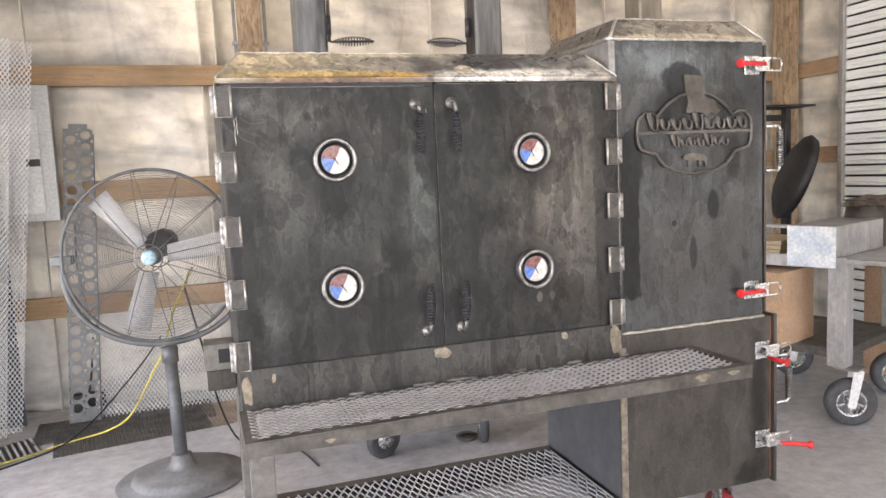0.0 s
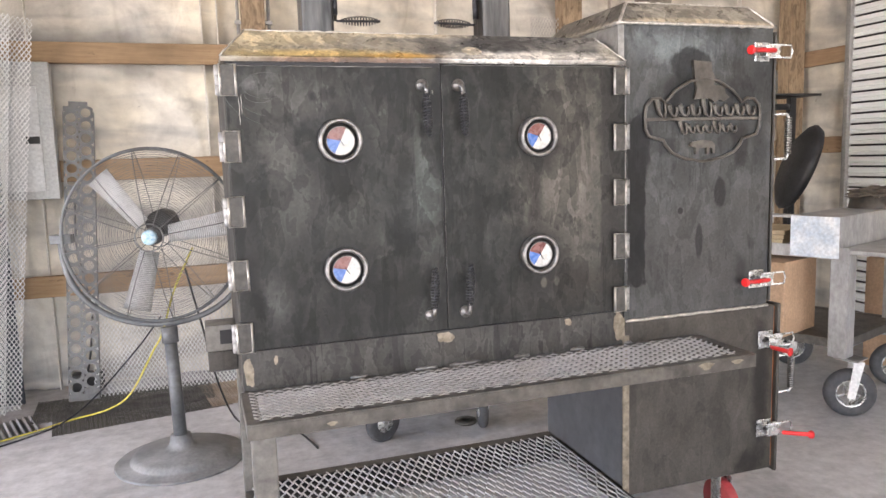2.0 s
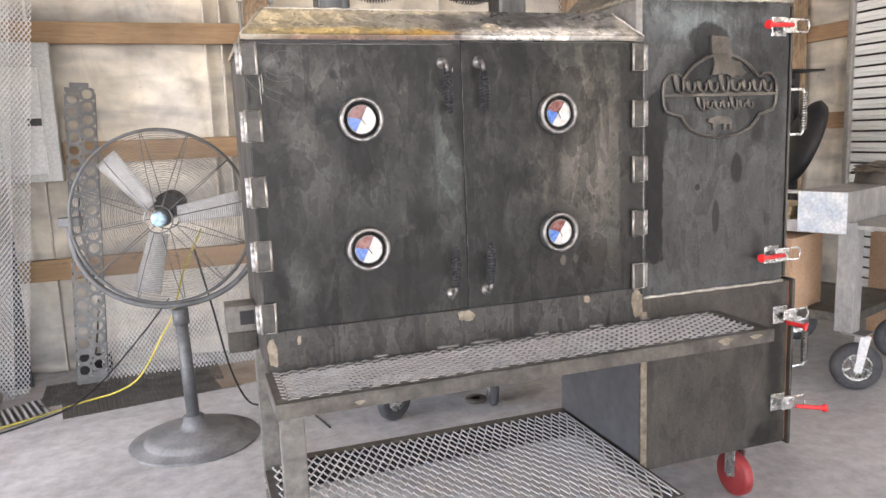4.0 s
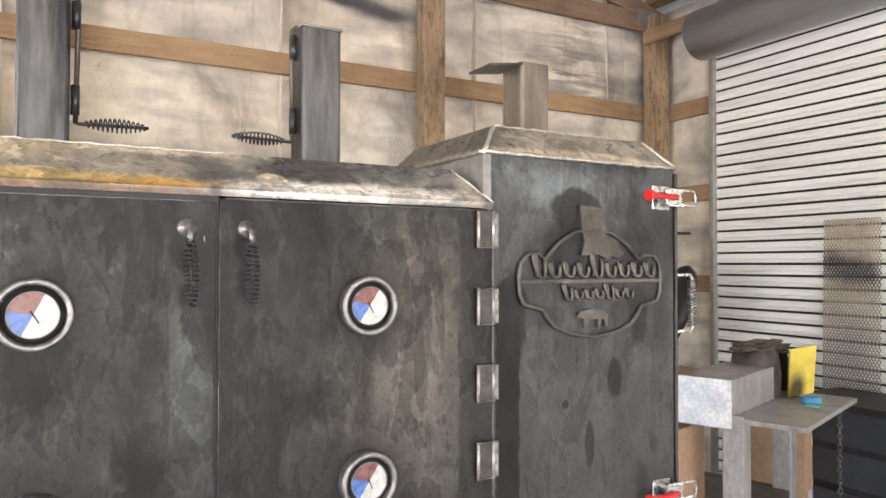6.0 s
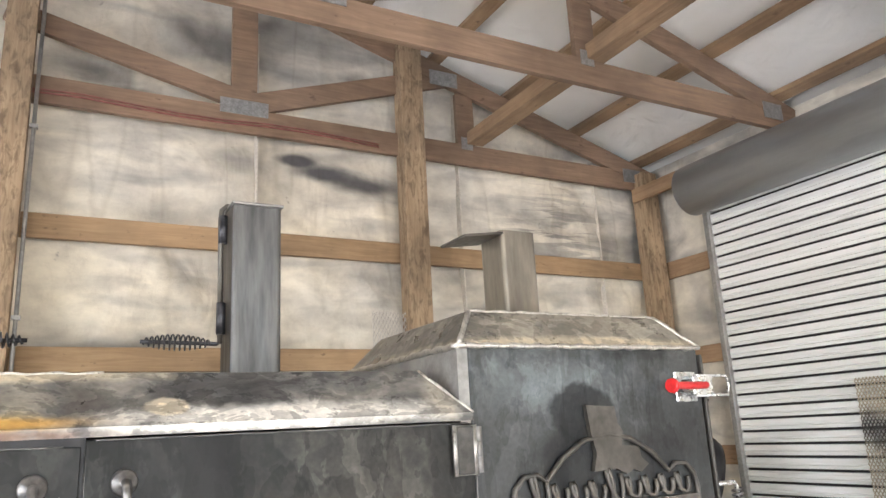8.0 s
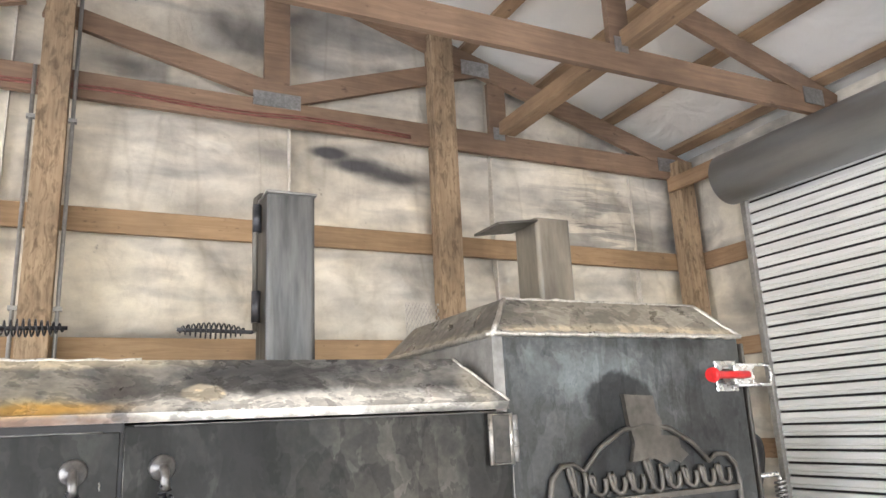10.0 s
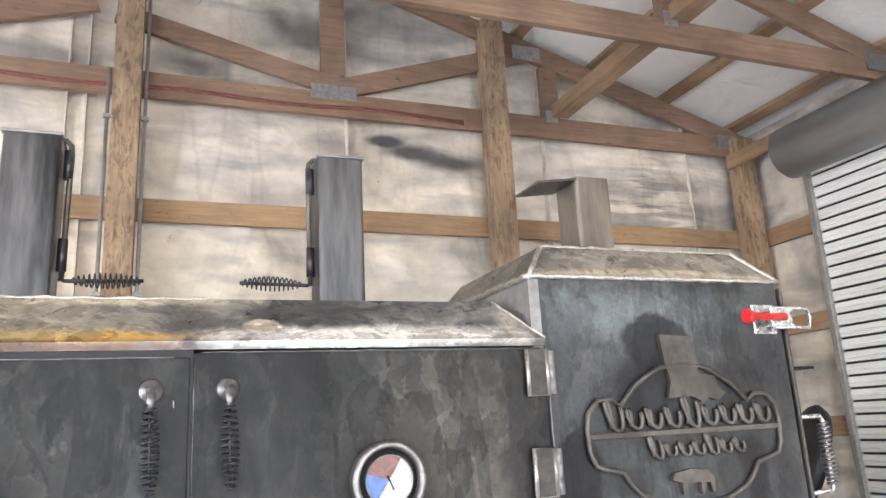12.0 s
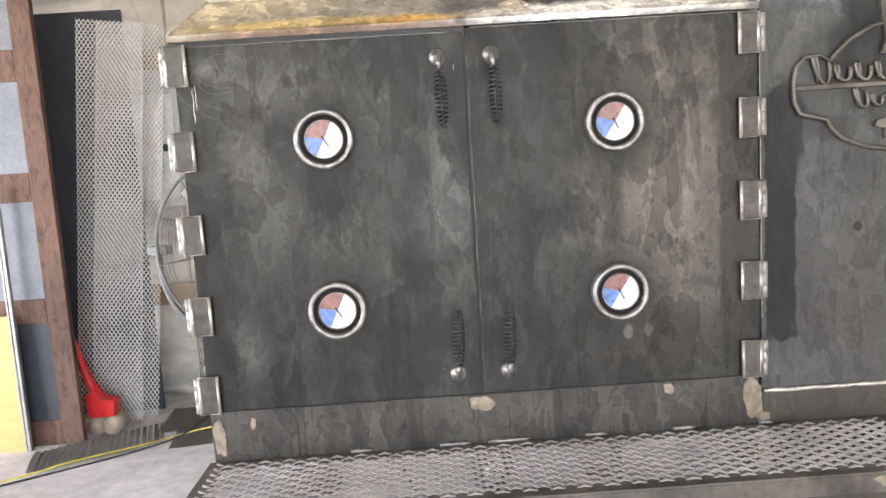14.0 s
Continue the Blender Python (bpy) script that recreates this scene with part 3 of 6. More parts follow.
def expanded(bm, m, w, h, lwd, swd, strand=0.004, thick=0.003, tilt=0.5):
    """Expanded metal in the x-y plane of m, w by h: zigzag strands that meet at the knots, long way of the diamond along x."""
    half = swd / 2
    rows, cols = int(h / half), int(2 * w / lwd)
    for i in range(rows + 1):
        for k in range(cols):
            s = 1 if (i + k) % 2 else -1
            p = Vector((k * lwd / 2, i * half + s * half * 0.46, s * thick * tilt))
            q = Vector(((k + 1) * lwd / 2, i * half - s * half * 0.46, -s * thick * tilt))
            if max(p.y, q.y) > h or min(p.y, q.y) < 0:
                p.y, q.y = min(max(p.y, 0), h), min(max(q.y, 0), h)
            d = (q - p).normalized()
            n = Vector((-d.y, d.x, 0)) * strand / 2
            u = Vector((0, 0, thick / 2))
            vs = [bm.verts.new(m @ (c + a * n + b * u)) for c in (p - d * 0.001, q + d * 0.001) for a, b in ((1, 1), (-1, 1), (-1, -1), (1, -1))]
            for j in range(4):
                bm.faces.new((vs[j], vs[(j + 1) % 4], vs[4 + (j + 1) % 4], vs[4 + j]))
    return bm


def coil(bm, a, b, r_end, r_mid, turns, wire):
    """A barrel-shaped wire spring from a to b."""
    a, b = Vector(a), Vector(b)
    d = b - a
    t = d.normalized()
    u = t.orthogonal().normalized()
    w = t.cross(u)
    n = turns * 14
    pts = []
    for i in range(n + 1):
        s = i / n
        r = r_end + (r_mid - r_end) * math.sin(math.pi * s) ** 0.8
        k = 2 * math.pi * turns * s
        pts.append(a + d * s + (u * math.cos(k) + w * math.sin(k)) * r)
    return sweep(bm, pts, wire, 5)


# ---------- the building ----------
WX0, WX1, WY0, WY1 = -4.5, 4.95, -5.0, 5.13
EAVE, SLOPE, RIDGE = 3.665, 0.292, 0.35


def roof_z(x):
    return EAVE + ((WX1 + 0.12 - x) if x > RIDGE else (x - (2 * RIDGE - WX1 - 0.12))) * SLOPE


bm = B()
box(bm, WX0 - 6, WY0 - 10, -0.15, WX1 + 1.5, WY1 + 1.0, 0.0)
floor = tagged(part("floor", bm, CONCRETE), "dusty grey concrete workshop floor with stains", "floor", kind="structure")


def sheet(bm, place, nu, nv, amp, seed):
    """A slack sheet, wrinkled by noise, from a function of (u, v, push)."""
    grid = []
    for i in range(nu + 1):
        row = []
        for j in range(nv + 1):
            u, v = i / nu, j / nv
            k = noise.fractal(Vector((u * 7 + seed, v * 6, seed)), 1.0, 2.0, 4) * amp
            row.append(bm.verts.new(place(u, v, k)))
        grid.append(row)
    for i in range(nu):
        for j in range(nv):
            f = bm.faces.new((grid[i][j], grid[i + 1][j], grid[i + 1][j + 1], grid[i][j + 1]))
            f.smooth = True
    return bm


def slack(x, z):
    """How far the facing bags out from the wall: soft pillows, long horizontal wrinkles near the corner, sags under the truss."""
    pillow = 0.035 * noise.noise(Vector((x * 1.1, z * 0.8, 4.0)))
    near = max(0.0, 1.0 - abs(x - 4.0) / 1.1)
    ridge = 1.0 - abs(noise.noise(Vector((x * 0.9, z * 6.5, 1.3))))
    crease = 1.0 - abs(noise.noise(Vector((x * 1.7 + z * 1.3, z * 2.0 - x * 0.6, 7.7))))
    return pillow + 0.045 * near * ridge ** 3 + 0.035 * crease ** 6


def wall_place(u, v, k):
    x = WX0 + u * (WX1 - WX0 + 0.1)
    z = v * roof_z(x)
    return Vector((x, max(WY1 + 0.068, min(WY1 + 0.140 + k - slack(x, z), WY1 + 0.19)), z))


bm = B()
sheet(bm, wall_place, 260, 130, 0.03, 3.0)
wall_back = tagged(part("wall_back", bm, INSUL), "white insulation-faced gable wall with grey soot smears and painted fold shade", "wall", kind="structure")
md = wall_back.modifiers.new("thickness", "SOLIDIFY")
md.thickness, md.offset = 0.08, -1
bm = B()
for u in (-1.9, -0.9, 0.12, 0.22, 1.73, 3.16, 4.4):
    box(bm, u - 0.004, WY1 - 0.012, 0.0, u + 0.004, WY1 + 0.05, min(4.2, roof_z(u) - 0.1))
part("seam", bm, simple("tape_seam", (0.55, 0.52, 0.46), (0.68, 0.64, 0.57), 6), wall_back)

# side wall with the opening for the rolling door
DOOR_Y1, DOOR_Y0, DOOR_Z = 4.47, 0.9, 3.33
bm = B()
box(bm, WX1 + 0.02, DOOR_Y1 - 0.02, 0, WX1 + 0.14, WY1, EAVE)
box(bm, WX1 + 0.02, DOOR_Y0, DOOR_Z + 0.05, WX1 + 0.14, DOOR_Y1 - 0.02, EAVE)
box(bm, WX1 + 0.02, WY0, 0, WX1 + 0.14, DOOR_Y0, EAVE)
wall_side = tagged(part("wall_east", bm, INSUL), "white insulated side wall round a rolling door", "wall", kind="structure")
bm = B()
box(bm, WX0 - 0.12, 3.5, 0, WX0, WY1, EAVE)
box(bm, WX0 - 0.12, -1.1, 2.95, WX0, 3.5, EAVE)
box(bm, WX0 - 0.12, WY0, 0, WX0, -1.1, EAVE)
tagged(part("wall_west", bm, INSUL), "white insulated wall with an open doorway", "wall", kind="structure")
bm = B()
box(bm, WX0, WY0 - 0.12, 0, -2.8, WY0, EAVE)
box(bm, 4.0, WY0 - 0.12, 0, WX1 + 0.1, WY0, EAVE)
box(bm, -2.8, WY0 - 0.12, 3.45, 4.0, WY0, EAVE)
prism(bm, [(WX0, EAVE), (WX1 + 0.1, EAVE), (RIDGE, roof_z(RIDGE))], WY0 - 0.12, WY0)
tagged(part("wall_front", bm, INSUL), "white insulated front wall with a wide open doorway", "wall", kind="structure")

bm = B()
for a, b in ((RIDGE, WX1 + 0.3), (RIDGE, WX0 - 0.3)):
    sheet(bm, lambda u, v, k: Vector((a + u * (b - a), WY0 - 0.2 + v * (WY1 - WY0 + 0.35), roof_z(a + u * (b - a)) + 0.05 + k)), 50, 90, 0.03, 8.0)
ceiling = tagged(part("ceiling", bm, INSUL_ROOF), "white insulation facing under the sloping roof", "ceiling", kind="structure")
md = ceiling.modifiers.new("thickness", "SOLIDIFY")
md.thickness, md.offset = 0.08, 1

# girts, posts
girts = thing("girt_frame", (0, 5.1, 0), "horizontal pine girts nailed across the gable wall", "wall girts", kind="structure")
for z0, z1 in ((0.615, 0.748), (1.334, 1.466), (2.056, 2.184), (2.744, 2.876)):
    bm = B()
    box(bm, WX0, 5.075, z0, 4.90, 5.113, z1, 0.004)
    part("girt", bm, WOOD_X, girts)
for z0, z1 in ((0.615, 0.748), (1.35, 1.48), (2.06, 2.185), (2.735, 2.865)):
    bm = B()
    box(bm, 4.905, DOOR_Y1 + 0.05, z0, 4.943, 5.07, z1, 0.004)
    part("girt", bm, WOOD_Y, girts)

bm = B()
box(bm, 4.700, 4.46, 3.355, 4.738, 5.03, 3.468, 0.004)
part("girt", bm, WOOD_Y, girts)


def post(x0, x1, y0, y1, z1, label):
    bm = B()
    box(bm, x0, y0, 0, x1, y1, z1, 0.006)
    return tagged(part("wall_post", bm, WOOD_Z), label, "post", group="wall posts")


post(0.366, 0.512, 4.95, 5.07, 4.30, "rough knotty timber post beside a steel conduit")
post(2.648, 2.812, 4.95, 5.07, 4.28, "rough pine post standing against the gable wall")
post(4.745, 4.895, 4.935, 5.072, 3.60, "pine corner post beside the rolling door")
for x in (0.343, 0.537):
    bm = B()
    cyl(bm, (x, 4.985, 0), (x, 4.985, 4.1 if x > 0.5 else 3.6), 0.0105, 10)
    for z in (1.0, 2.3, 3.3):
        box(bm, x - 0.02, 4.97, z, x + 0.02, 5.0, z + 0.02)
    tagged(part("conduit", bm, TRACK), "thin galvanised conduit strapped to a timber post", "conduit")

# roof trusses
GANG = simple("gang_nail_plate", (0.24, 0.245, 0.245), (0.36, 0.365, 0.365), 30, (0.35, 0.5), 0.6, 0.3, fine=120)


def beam(bm, p, q, w, t):
    """A plank from p to q in an x-z plane, w wide, t thick along y, given by its centre line."""
    p, q = Vector(p), Vector(q)
    d = (q - p).normalized()
    n = Vector((-d.z, 0, d.x)) * w / 2
    u = Vector((0, t / 2, 0))
    vs = [bm.verts.new(c + a * n + b * u) for c in (p, q) for a, b in ((1, 1), (-1, 1), (-1, -1), (1, -1))]
    for f in ((0, 1, 2, 3), (4, 5, 6, 7), (0, 1, 5, 4), (1, 2, 6, 5), (2, 3, 7, 6), (3, 0, 4, 7)):
        bm.faces.new([vs[i] for i in f])
    return bm


def truss(y, label):
    th = thing("roof_truss", (RIDGE, y, 3.475), label, "roof truss", group="roof trusses")
    left = 2 * RIDGE - 4.95
    members = [("bottom_chord", (left, y, 3.551), (4.96, y, 3.551), 0.155)]
    for s in (1, -1):
        members.append(("top_chord", (RIDGE + s * 4.60, y - 0.004, roof_z(RIDGE + 4.60) - 0.13), (RIDGE, y - 0.004 - 0.003 * s, roof_z(RIDGE) - 0.13), 0.14))
    for x, w in ((1.627, 0.155), (3.19, 0.14), (-1.0, 0.14), (-2.5, 0.14)):
        members.append(("web", (x, y + 0.004, 3.632), (x, y + 0.004, roof_z(x) - 0.2), w))
    members += [("web", (1.55, y + 0.002, 3.70), (0.36, y + 0.002, 3.99), 0.12), ("web", (1.70, y + 0.002, 3.675), (3.10, y + 0.002, 4.14), 0.13),
                ("web", (-0.9, y + 0.002, 3.69), (0.25, y + 0.002, 4.05), 0.13), ("web", (-1.08, y + 0.002, 3.69), (-2.4, y + 0.002, 4.12), 0.13)]
    for name, p, q, w in members:
        bm = B()
        beam(bm, p, q, w, 0.038)
        part(name, bm, WOOD_TRUSS, th)
    for x in (1.627, 3.19, -1.0, -2.5):
        bm = B()
        k = 0.145 if x in (1.627, -1.0) else 0.045
        box(bm, x - k, y - 0.024, 3.585 if k > 0.1 else 3.59, x + k, y - 0.019, 3.68)
        part("gang_plate", bm, GANG, th, "grey toothed steel plate")
    for x, z, k in ((4.72, 3.585, 0.09), (3.02, 4.10, 0.11)):
        bm = B()
        box(bm, x - k, y - 0.032, z - 0.055, x + k, y - 0.027, z + 0.055)
        part("gang_plate", bm, GANG, th, "grey toothed steel plate")
    return th


for y in (5.052, 3.735, 2.42, 0.89, -0.5, -1.89, -3.28):
    truss(y, "pine roof truss under white insulation" if y < 5 else "pine gable truss fixed against the wall")
for k in range(8):
    x = 4.85 - k * 0.62
    for s in (1, -1):
        xx = x if s > 0 else 2 * RIDGE - x
        bm = B()
        box(bm, -0.045, WY0, -0.04, 0.045, WY1, 0.0)
        ob = part("purlin", bm, WOOD_Y)
        ob.matrix_world = Matrix.Translation((xx, 0, roof_z(xx) + 0.015)) @ Matrix.Rotation(math.atan(SLOPE) * s, 4, "Y")
        tagged(ob, "pine purlin running along the roof slope", "purlin", group="roof purlins", kind="structure")
bm = B()
box(bm, 3.19, WY0, 3.631, 3.228, 5.03, 3.722, 0.003)
box(bm, 3.229, WY0, 3.631, 3.318, 5.03, 3.669, 0.003)
tagged(part("lateral_brace", bm, WOOD_Y), "pine board laid across the truss bottom chords", "brace", kind="structure")
bm = B()
for d, r in ((0.0, 0.006), (0.018, 0.005)):
    sweep(bm, [(-2.0 + 0.25 * i, 5.02 - 0.004 * (i % 2), 3.515 + d + 0.012 * math.sin(i * 1.3)) for i in range(19)], r, 6)
tagged(part("wiring", bm, simple("dark_red_wire", (0.16, 0.05, 0.04), (0.28, 0.10, 0.08), 20)), "dark red electric wires stapled along a timber", "wire")

# rolling door
roll = thing("rolling_door", (4.92, 2.7, 0), "closed corrugated galvanised rolling steel door", "rolling door", kind="structure")
bm = B()
pitch = 0.082
n = int(DOOR_Z / pitch)
prof = []
for i in range(n):
    z = i * pitch
    for dz, dx in ((0.0, 0.0), (0.003, 0.016), (0.017, 0.016), (0.020, 0.0), (0.036, -0.006), (0.043, 0.004), (0.051, -0.006), (0.068, -0.002)):
        prof.append((4.905 + dx, z + dz))
    prof.append((4.905, z + pitch - 0.0005))
va = [bm.verts.new((x, DOOR_Y1 + 0.01, z)) for x, z in prof]
vb = [bm.verts.new((x, DOOR_Y0 - 0.02, z)) for x, z in prof]
for i in range(len(prof) - 1):
    bm.faces.new((va[i], va[i + 1], vb[i + 1], vb[i]))
part("curtain", bm, SLAT, roll)
# black bars set in the curtain's creases to draw their shade
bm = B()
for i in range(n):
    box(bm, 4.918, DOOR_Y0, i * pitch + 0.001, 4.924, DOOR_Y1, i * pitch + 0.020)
part("joint_shade", bm, STEEL_SHADE_BLACK, roll, "black bars drawn as the shade in the joints between the slats")
bm = B()
lathe(bm, Matrix.Translation((4.715, 4.47, 3.275)) @ Matrix.Rotation(radians(90), 4, "X"), [(0.0, 0.0), (0.17, 0.0), (0.185, 0.012), (0.185, 3.62), (0.17, 3.635), (0, 3.635)], 40)
part("drum", bm, DRUM, roll, "rolled-up sheet on a grey drum")
for y in (DOOR_Y1, DOOR_Y0 - 0.06):
    bm = B()
    box(bm, 4.87, y, 0, 4.942, y + 0.045, DOOR_Z + 0.02, 0.004)
    for k in range(7):
        cyl(bm, (4.865, y + 0.022, 0.3 + k * 0.48), (4.87, y + 0.022, 0.3 + k * 0.48), 0.009, 8)
    part("track", bm, TRACK, roll, "grey steel guide track with bolts")


# ---------- the smoker ----------
F = 2.11
BACK = 2.66
SMOKER = thing("smoker", (1.0, 2.4, 0.0), "unpainted steel cabinet smoker with firebox, shelf and three stacks", "smoker")
bm = B()
box(bm, 0.113, F, 0.764, 1.351, BACK, 1.686, 0.003)
body = part("cooking_chamber", bm, STEEL_BODY, SMOKER, "dark steel box behind two doors")
bm = B()
frustum(bm, rect(0.108, F - 0.014, 1.352, BACK), 1.703, rect(0.180, 2.176, 1.284, BACK - 0.065), 1.784)
box(bm, 0.108, F - 0.014, 1.689, 1.352, BACK, 1.7025)
hood = part("hood", bm, HOOD, SMOKER, "heat-tinted hipped steel hood with ground welds")
bm = B()
for p, q, r in (((0.108, F - 0.014, 1.703), (0.18, 2.176, 1.784), 0.003), ((1.352, F - 0.014, 1.703), (1.284, 2.176, 1.784), 0.003), ((0.18, 2.176, 1.784), (0.75, 2.176, 1.784), 0.0025)):
    p, q = Vector(p), Vector(q)
    k = max(3, int((q - p).length / 0.02))
    bm = B()
    sweep(bm, [p.lerp(q, i / k) + Vector((0, 0, 0.0015 * math.sin(i * 2.1))) for i in range(k + 1)], [r * (0.75 + 0.35 * abs(math.sin(i * 1.7))) for i in range(k + 1)], 6)
    part("weld_seam", bm, WELD, hood)

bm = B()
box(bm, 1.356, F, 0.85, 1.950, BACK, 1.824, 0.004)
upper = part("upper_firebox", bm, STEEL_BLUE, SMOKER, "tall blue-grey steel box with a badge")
bm = B()
frustum(bm, rect(1.334, F - 0.004, 1.955, BACK), 1.824, rect(1.400, 2.170, 1.890, BACK - 0.06), 1.901)
hood2 = part("firebox_hood", bm, HOOD, SMOKER, "hipped hood with bright ground weld edges")
bm = B()
for p, q, r in (((1.334, F - 0.004, 1.824), (1.955, F - 0.004, 1.824), 0.006), ((1.334, F - 0.004, 1.824), (1.40, 2.17, 1.901), 0.006), ((1.955, F - 0.004, 1.824), (1.89, 2.17, 1.901), 0.005),
                ((1.40, 2.17, 1.901), (1.89, 2.17, 1.901), 0.003), ((1.334, F - 0.004, 1.824), (1.334, BACK, 1.824), 0.007)):
    p, q = Vector(p), Vector(q)
    k = max(3, int((q - p).length / 0.02))
    bm = B()
    sweep(bm, [p.lerp(q, i / k) + Vector((0, 0, 0.0015 * math.sin(i * 2.3))) for i in range(k + 1)], [r * (0.75 + 0.35 * abs(math.sin(i * 1.9))) for i in range(k + 1)], 6)
    part("weld_seam", bm, WELD, hood2)
bm = B()
box(bm, 1.334, F + 0.003, 1.684, 1.357, BACK - 0.01, 1.823)
part("corner_strip", bm, TUBE, upper, "pale ground corner of the firebox")

bm = B()
box(bm, 1.357, F, 0.225, 1.985, 2.69, 0.846, 0.004)
lower = part("lower_firebox", bm, STEEL_DARK, SMOKER, "large dark steel firebox")
bm = B()
box(bm, 1.348, F - 0.006, 0.24, 1.372, F - 0.001, 0.80)
part("corner_bar", bm, GROUND_SPOT, lower, "tan ground corner bar")
bm = B()
box(bm, 1.352, F + 0.01, 0.262, 1.3555, 2.68, 0.63)
part("side_plate", bm, simple("blue_grey_plate", (0.11, 0.115, 0.125), (0.17, 0.175, 0.185), 3, (0.3, 0.4), 0.4, 0.0, fine=20), lower, "smooth blue-grey side plate")
bm = B()
sweep(bm, [(1.36 + i * 0.0295, F - 0.003, 0.849 + 0.001 * math.sin(i * 2)) for i in range(21)], [0.004 + 0.002 * abs(math.sin(i * 1.3)) for i in range(21)], 6)
part("weld_seam", bm, WELD, lower)
# end doors of the firebox
bm = B()
box(bm, 1.992, F - 0.012, 0.215, 2.004, 2.70, 0.852, 0.003)
part("firebox_door", bm, STEEL_DARK, SMOKER, "heavy dark steel end door")
bm = B()
box(bm, 1.985, F + 0.006, 0.23, 1.992, 2.68, 0.84)
part("door_gasket", bm, simple("rust_orange_gasket", (0.18, 0.06, 0.025), (0.36, 0.13, 0.05), 12), SMOKER, "rusty gap behind the end door")
bm = B()
box(bm, 1.955, F - 0.004, 0.865, 1.963, 2.64, 1.81, 0.003)
part("upper_door", bm, STEEL_DARK, SMOKER, "steel end door on the upper box")

# shelf
bm = B()
Z = 0.772
for x0, y0, x1, y1 in ((0.103, 1.833, 1.658, 1.873), (0.103, 2.068, 1.658, 2.108), (0.103, 1.873, 0.143, 2.068), (1.618, 1.873, 1.658, 2.068)):
    box(bm, x0, y0, Z - 0.005, x1, y1, Z, 0.0015)
box(bm, 0.103, 1.833, Z - 0.042, 1.658, 1.838, Z - 0.005, 0.0015)
box(bm, 0.103, 1.838, Z - 0.042, 0.108, 2.108, Z - 0.005, 0.0015)
box(bm, 1.653, 1.838, Z - 0.042, 1.658, 2.108, Z - 0.005, 0.0015)
shelf = part("shelf_frame", bm, TUBE_DARK, SMOKER, "welded angle-iron shelf frame")
bm = B()
expanded(bm, Matrix.Translation((0.125, 1.855, Z - 0.001)), 1.51, 0.235, 0.0530, 0.0270, 0.0054, 0.0030, 1.0)
part("shelf_mesh", bm, MESH_STEEL, shelf, "expanded metal shelf mesh")
for x, w in ((0.42, 0.05), (0.62, 0.07), (0.73, 0.1), (0.95, 0.05), (1.15, 0.05), (1.35, 0.03)):
    bm = B()
    sweep(bm, [(x + i * w / 5, 2.104 + 0.002 * (i % 2), Z + 0.004) for i in range(6)], [0.004, 0.006, 0.0055, 0.0065, 0.006, 0.004], 6)
    part("tack_weld", bm, CHROME, shelf, "bright tack weld")
for x, w, h, z in ((1.44, 0.06, 0.024, 0.742), (1.56, 0.05, 0.014, 0.748), (0.30, 0.03, 0.012, 0.74)):
    bm = B()
    prism(bm, [(x + w / 2 + w / 2 * math.cos(a) * (0.8 + 0.3 * math.sin(3 * a)), z + h / 2 + h / 2 * math.sin(a)) for a in [2 * math.pi * i / 14 for i in range(14)]], 1.8315, 1.8328)
    part("stain", bm, GROUND_SPOT, shelf, "tan stain on the shelf edge")
# legs and lower rack
for x, y in ((0.112, 1.86), (0.112, 2.60)):
    bm = B()
    box(bm, x, y, 0.12, x + 0.062, y + 0.05, Z - 0.045 if y < 2 else 0.79, 0.004)
    part("leg", bm, TUBE_MID, SMOKER, "square tube leg")
bm = B()
for x0, y0, x1, y1 in ((0.112, 1.91, 0.152, 2.60), (0.152, 2.64, 1.355, 2.69), (0.174, 1.865, 1.355, 1.905), (1.315, 1.905, 1.354, 2.64)):
    box(bm, x0, y0, 0.215, x1, y1, 0.255, 0.002)
rack = part("lower_rack_frame", bm, TUBE_DARK, SMOKER, "dark angle-iron frame of the lower rack")
# black plate added under the rear mesh to draw the deep shadow there
bm = B()
box(bm, 0.17, 2.485, 0.222, 1.352, 2.639, 0.228)
box(bm, 0.17, 2.633, 0.228, 1.352, 2.639, 0.254)
part("rear_shade_plate", bm, STEEL_SHADE_BLACK, rack)
bm = B()
expanded(bm, Matrix.Translation((1.335, 1.875, 0.262)) @ Matrix.Rotation(radians(90), 4, "Z"), 0.78, 1.20, 0.068, 0.036, 0.0040, 0.004, 0.9)
part("rack_mesh", bm, RACK_BRIGHT, rack, "bright expanded metal rack")
bm = B()
box(bm, 0.13, 1.88, 0.205, 1.345, 2.60, 0.212)
part("ash_tray", bm, simple("pale_tray_sheet", (0.58, 0.57, 0.56), (0.70, 0.69, 0.68), 3, (0.4, 0.5), 0.0, 0.02), rack, "grey sheet under the rack")


def caster(x, y, colour, label):
    bm = B()
    box(bm, x - 0.05, y - 0.04, 0.205, x + 0.05, y + 0.04, 0.213)
    box(bm, x - 0.028, y - 0.025, 0.08, x - 0.022, y + 0.025, 0.205)
    box(bm, x + 0.022, y - 0.025, 0.08, x + 0.028, y + 0.025, 0.205)
    cyl(bm, (x - 0.034, y, 0.085), (x + 0.034, y, 0.085), 0.01, 10)
    c = part("caster", bm, ZINC, SMOKER, label)
    bm = B()
    lathe(bm, Matrix.Translation((x - 0.02, y, 0.085)) @ Matrix.Rotation(radians(90), 4, "Y"), [(0.0, 0.0), (0.078, 0.0), (0.085, 0.006), (0.085, 0.034), (0.078, 0.04), (0, 0.04)], 32)
    part("caster_wheel", bm, colour, c)


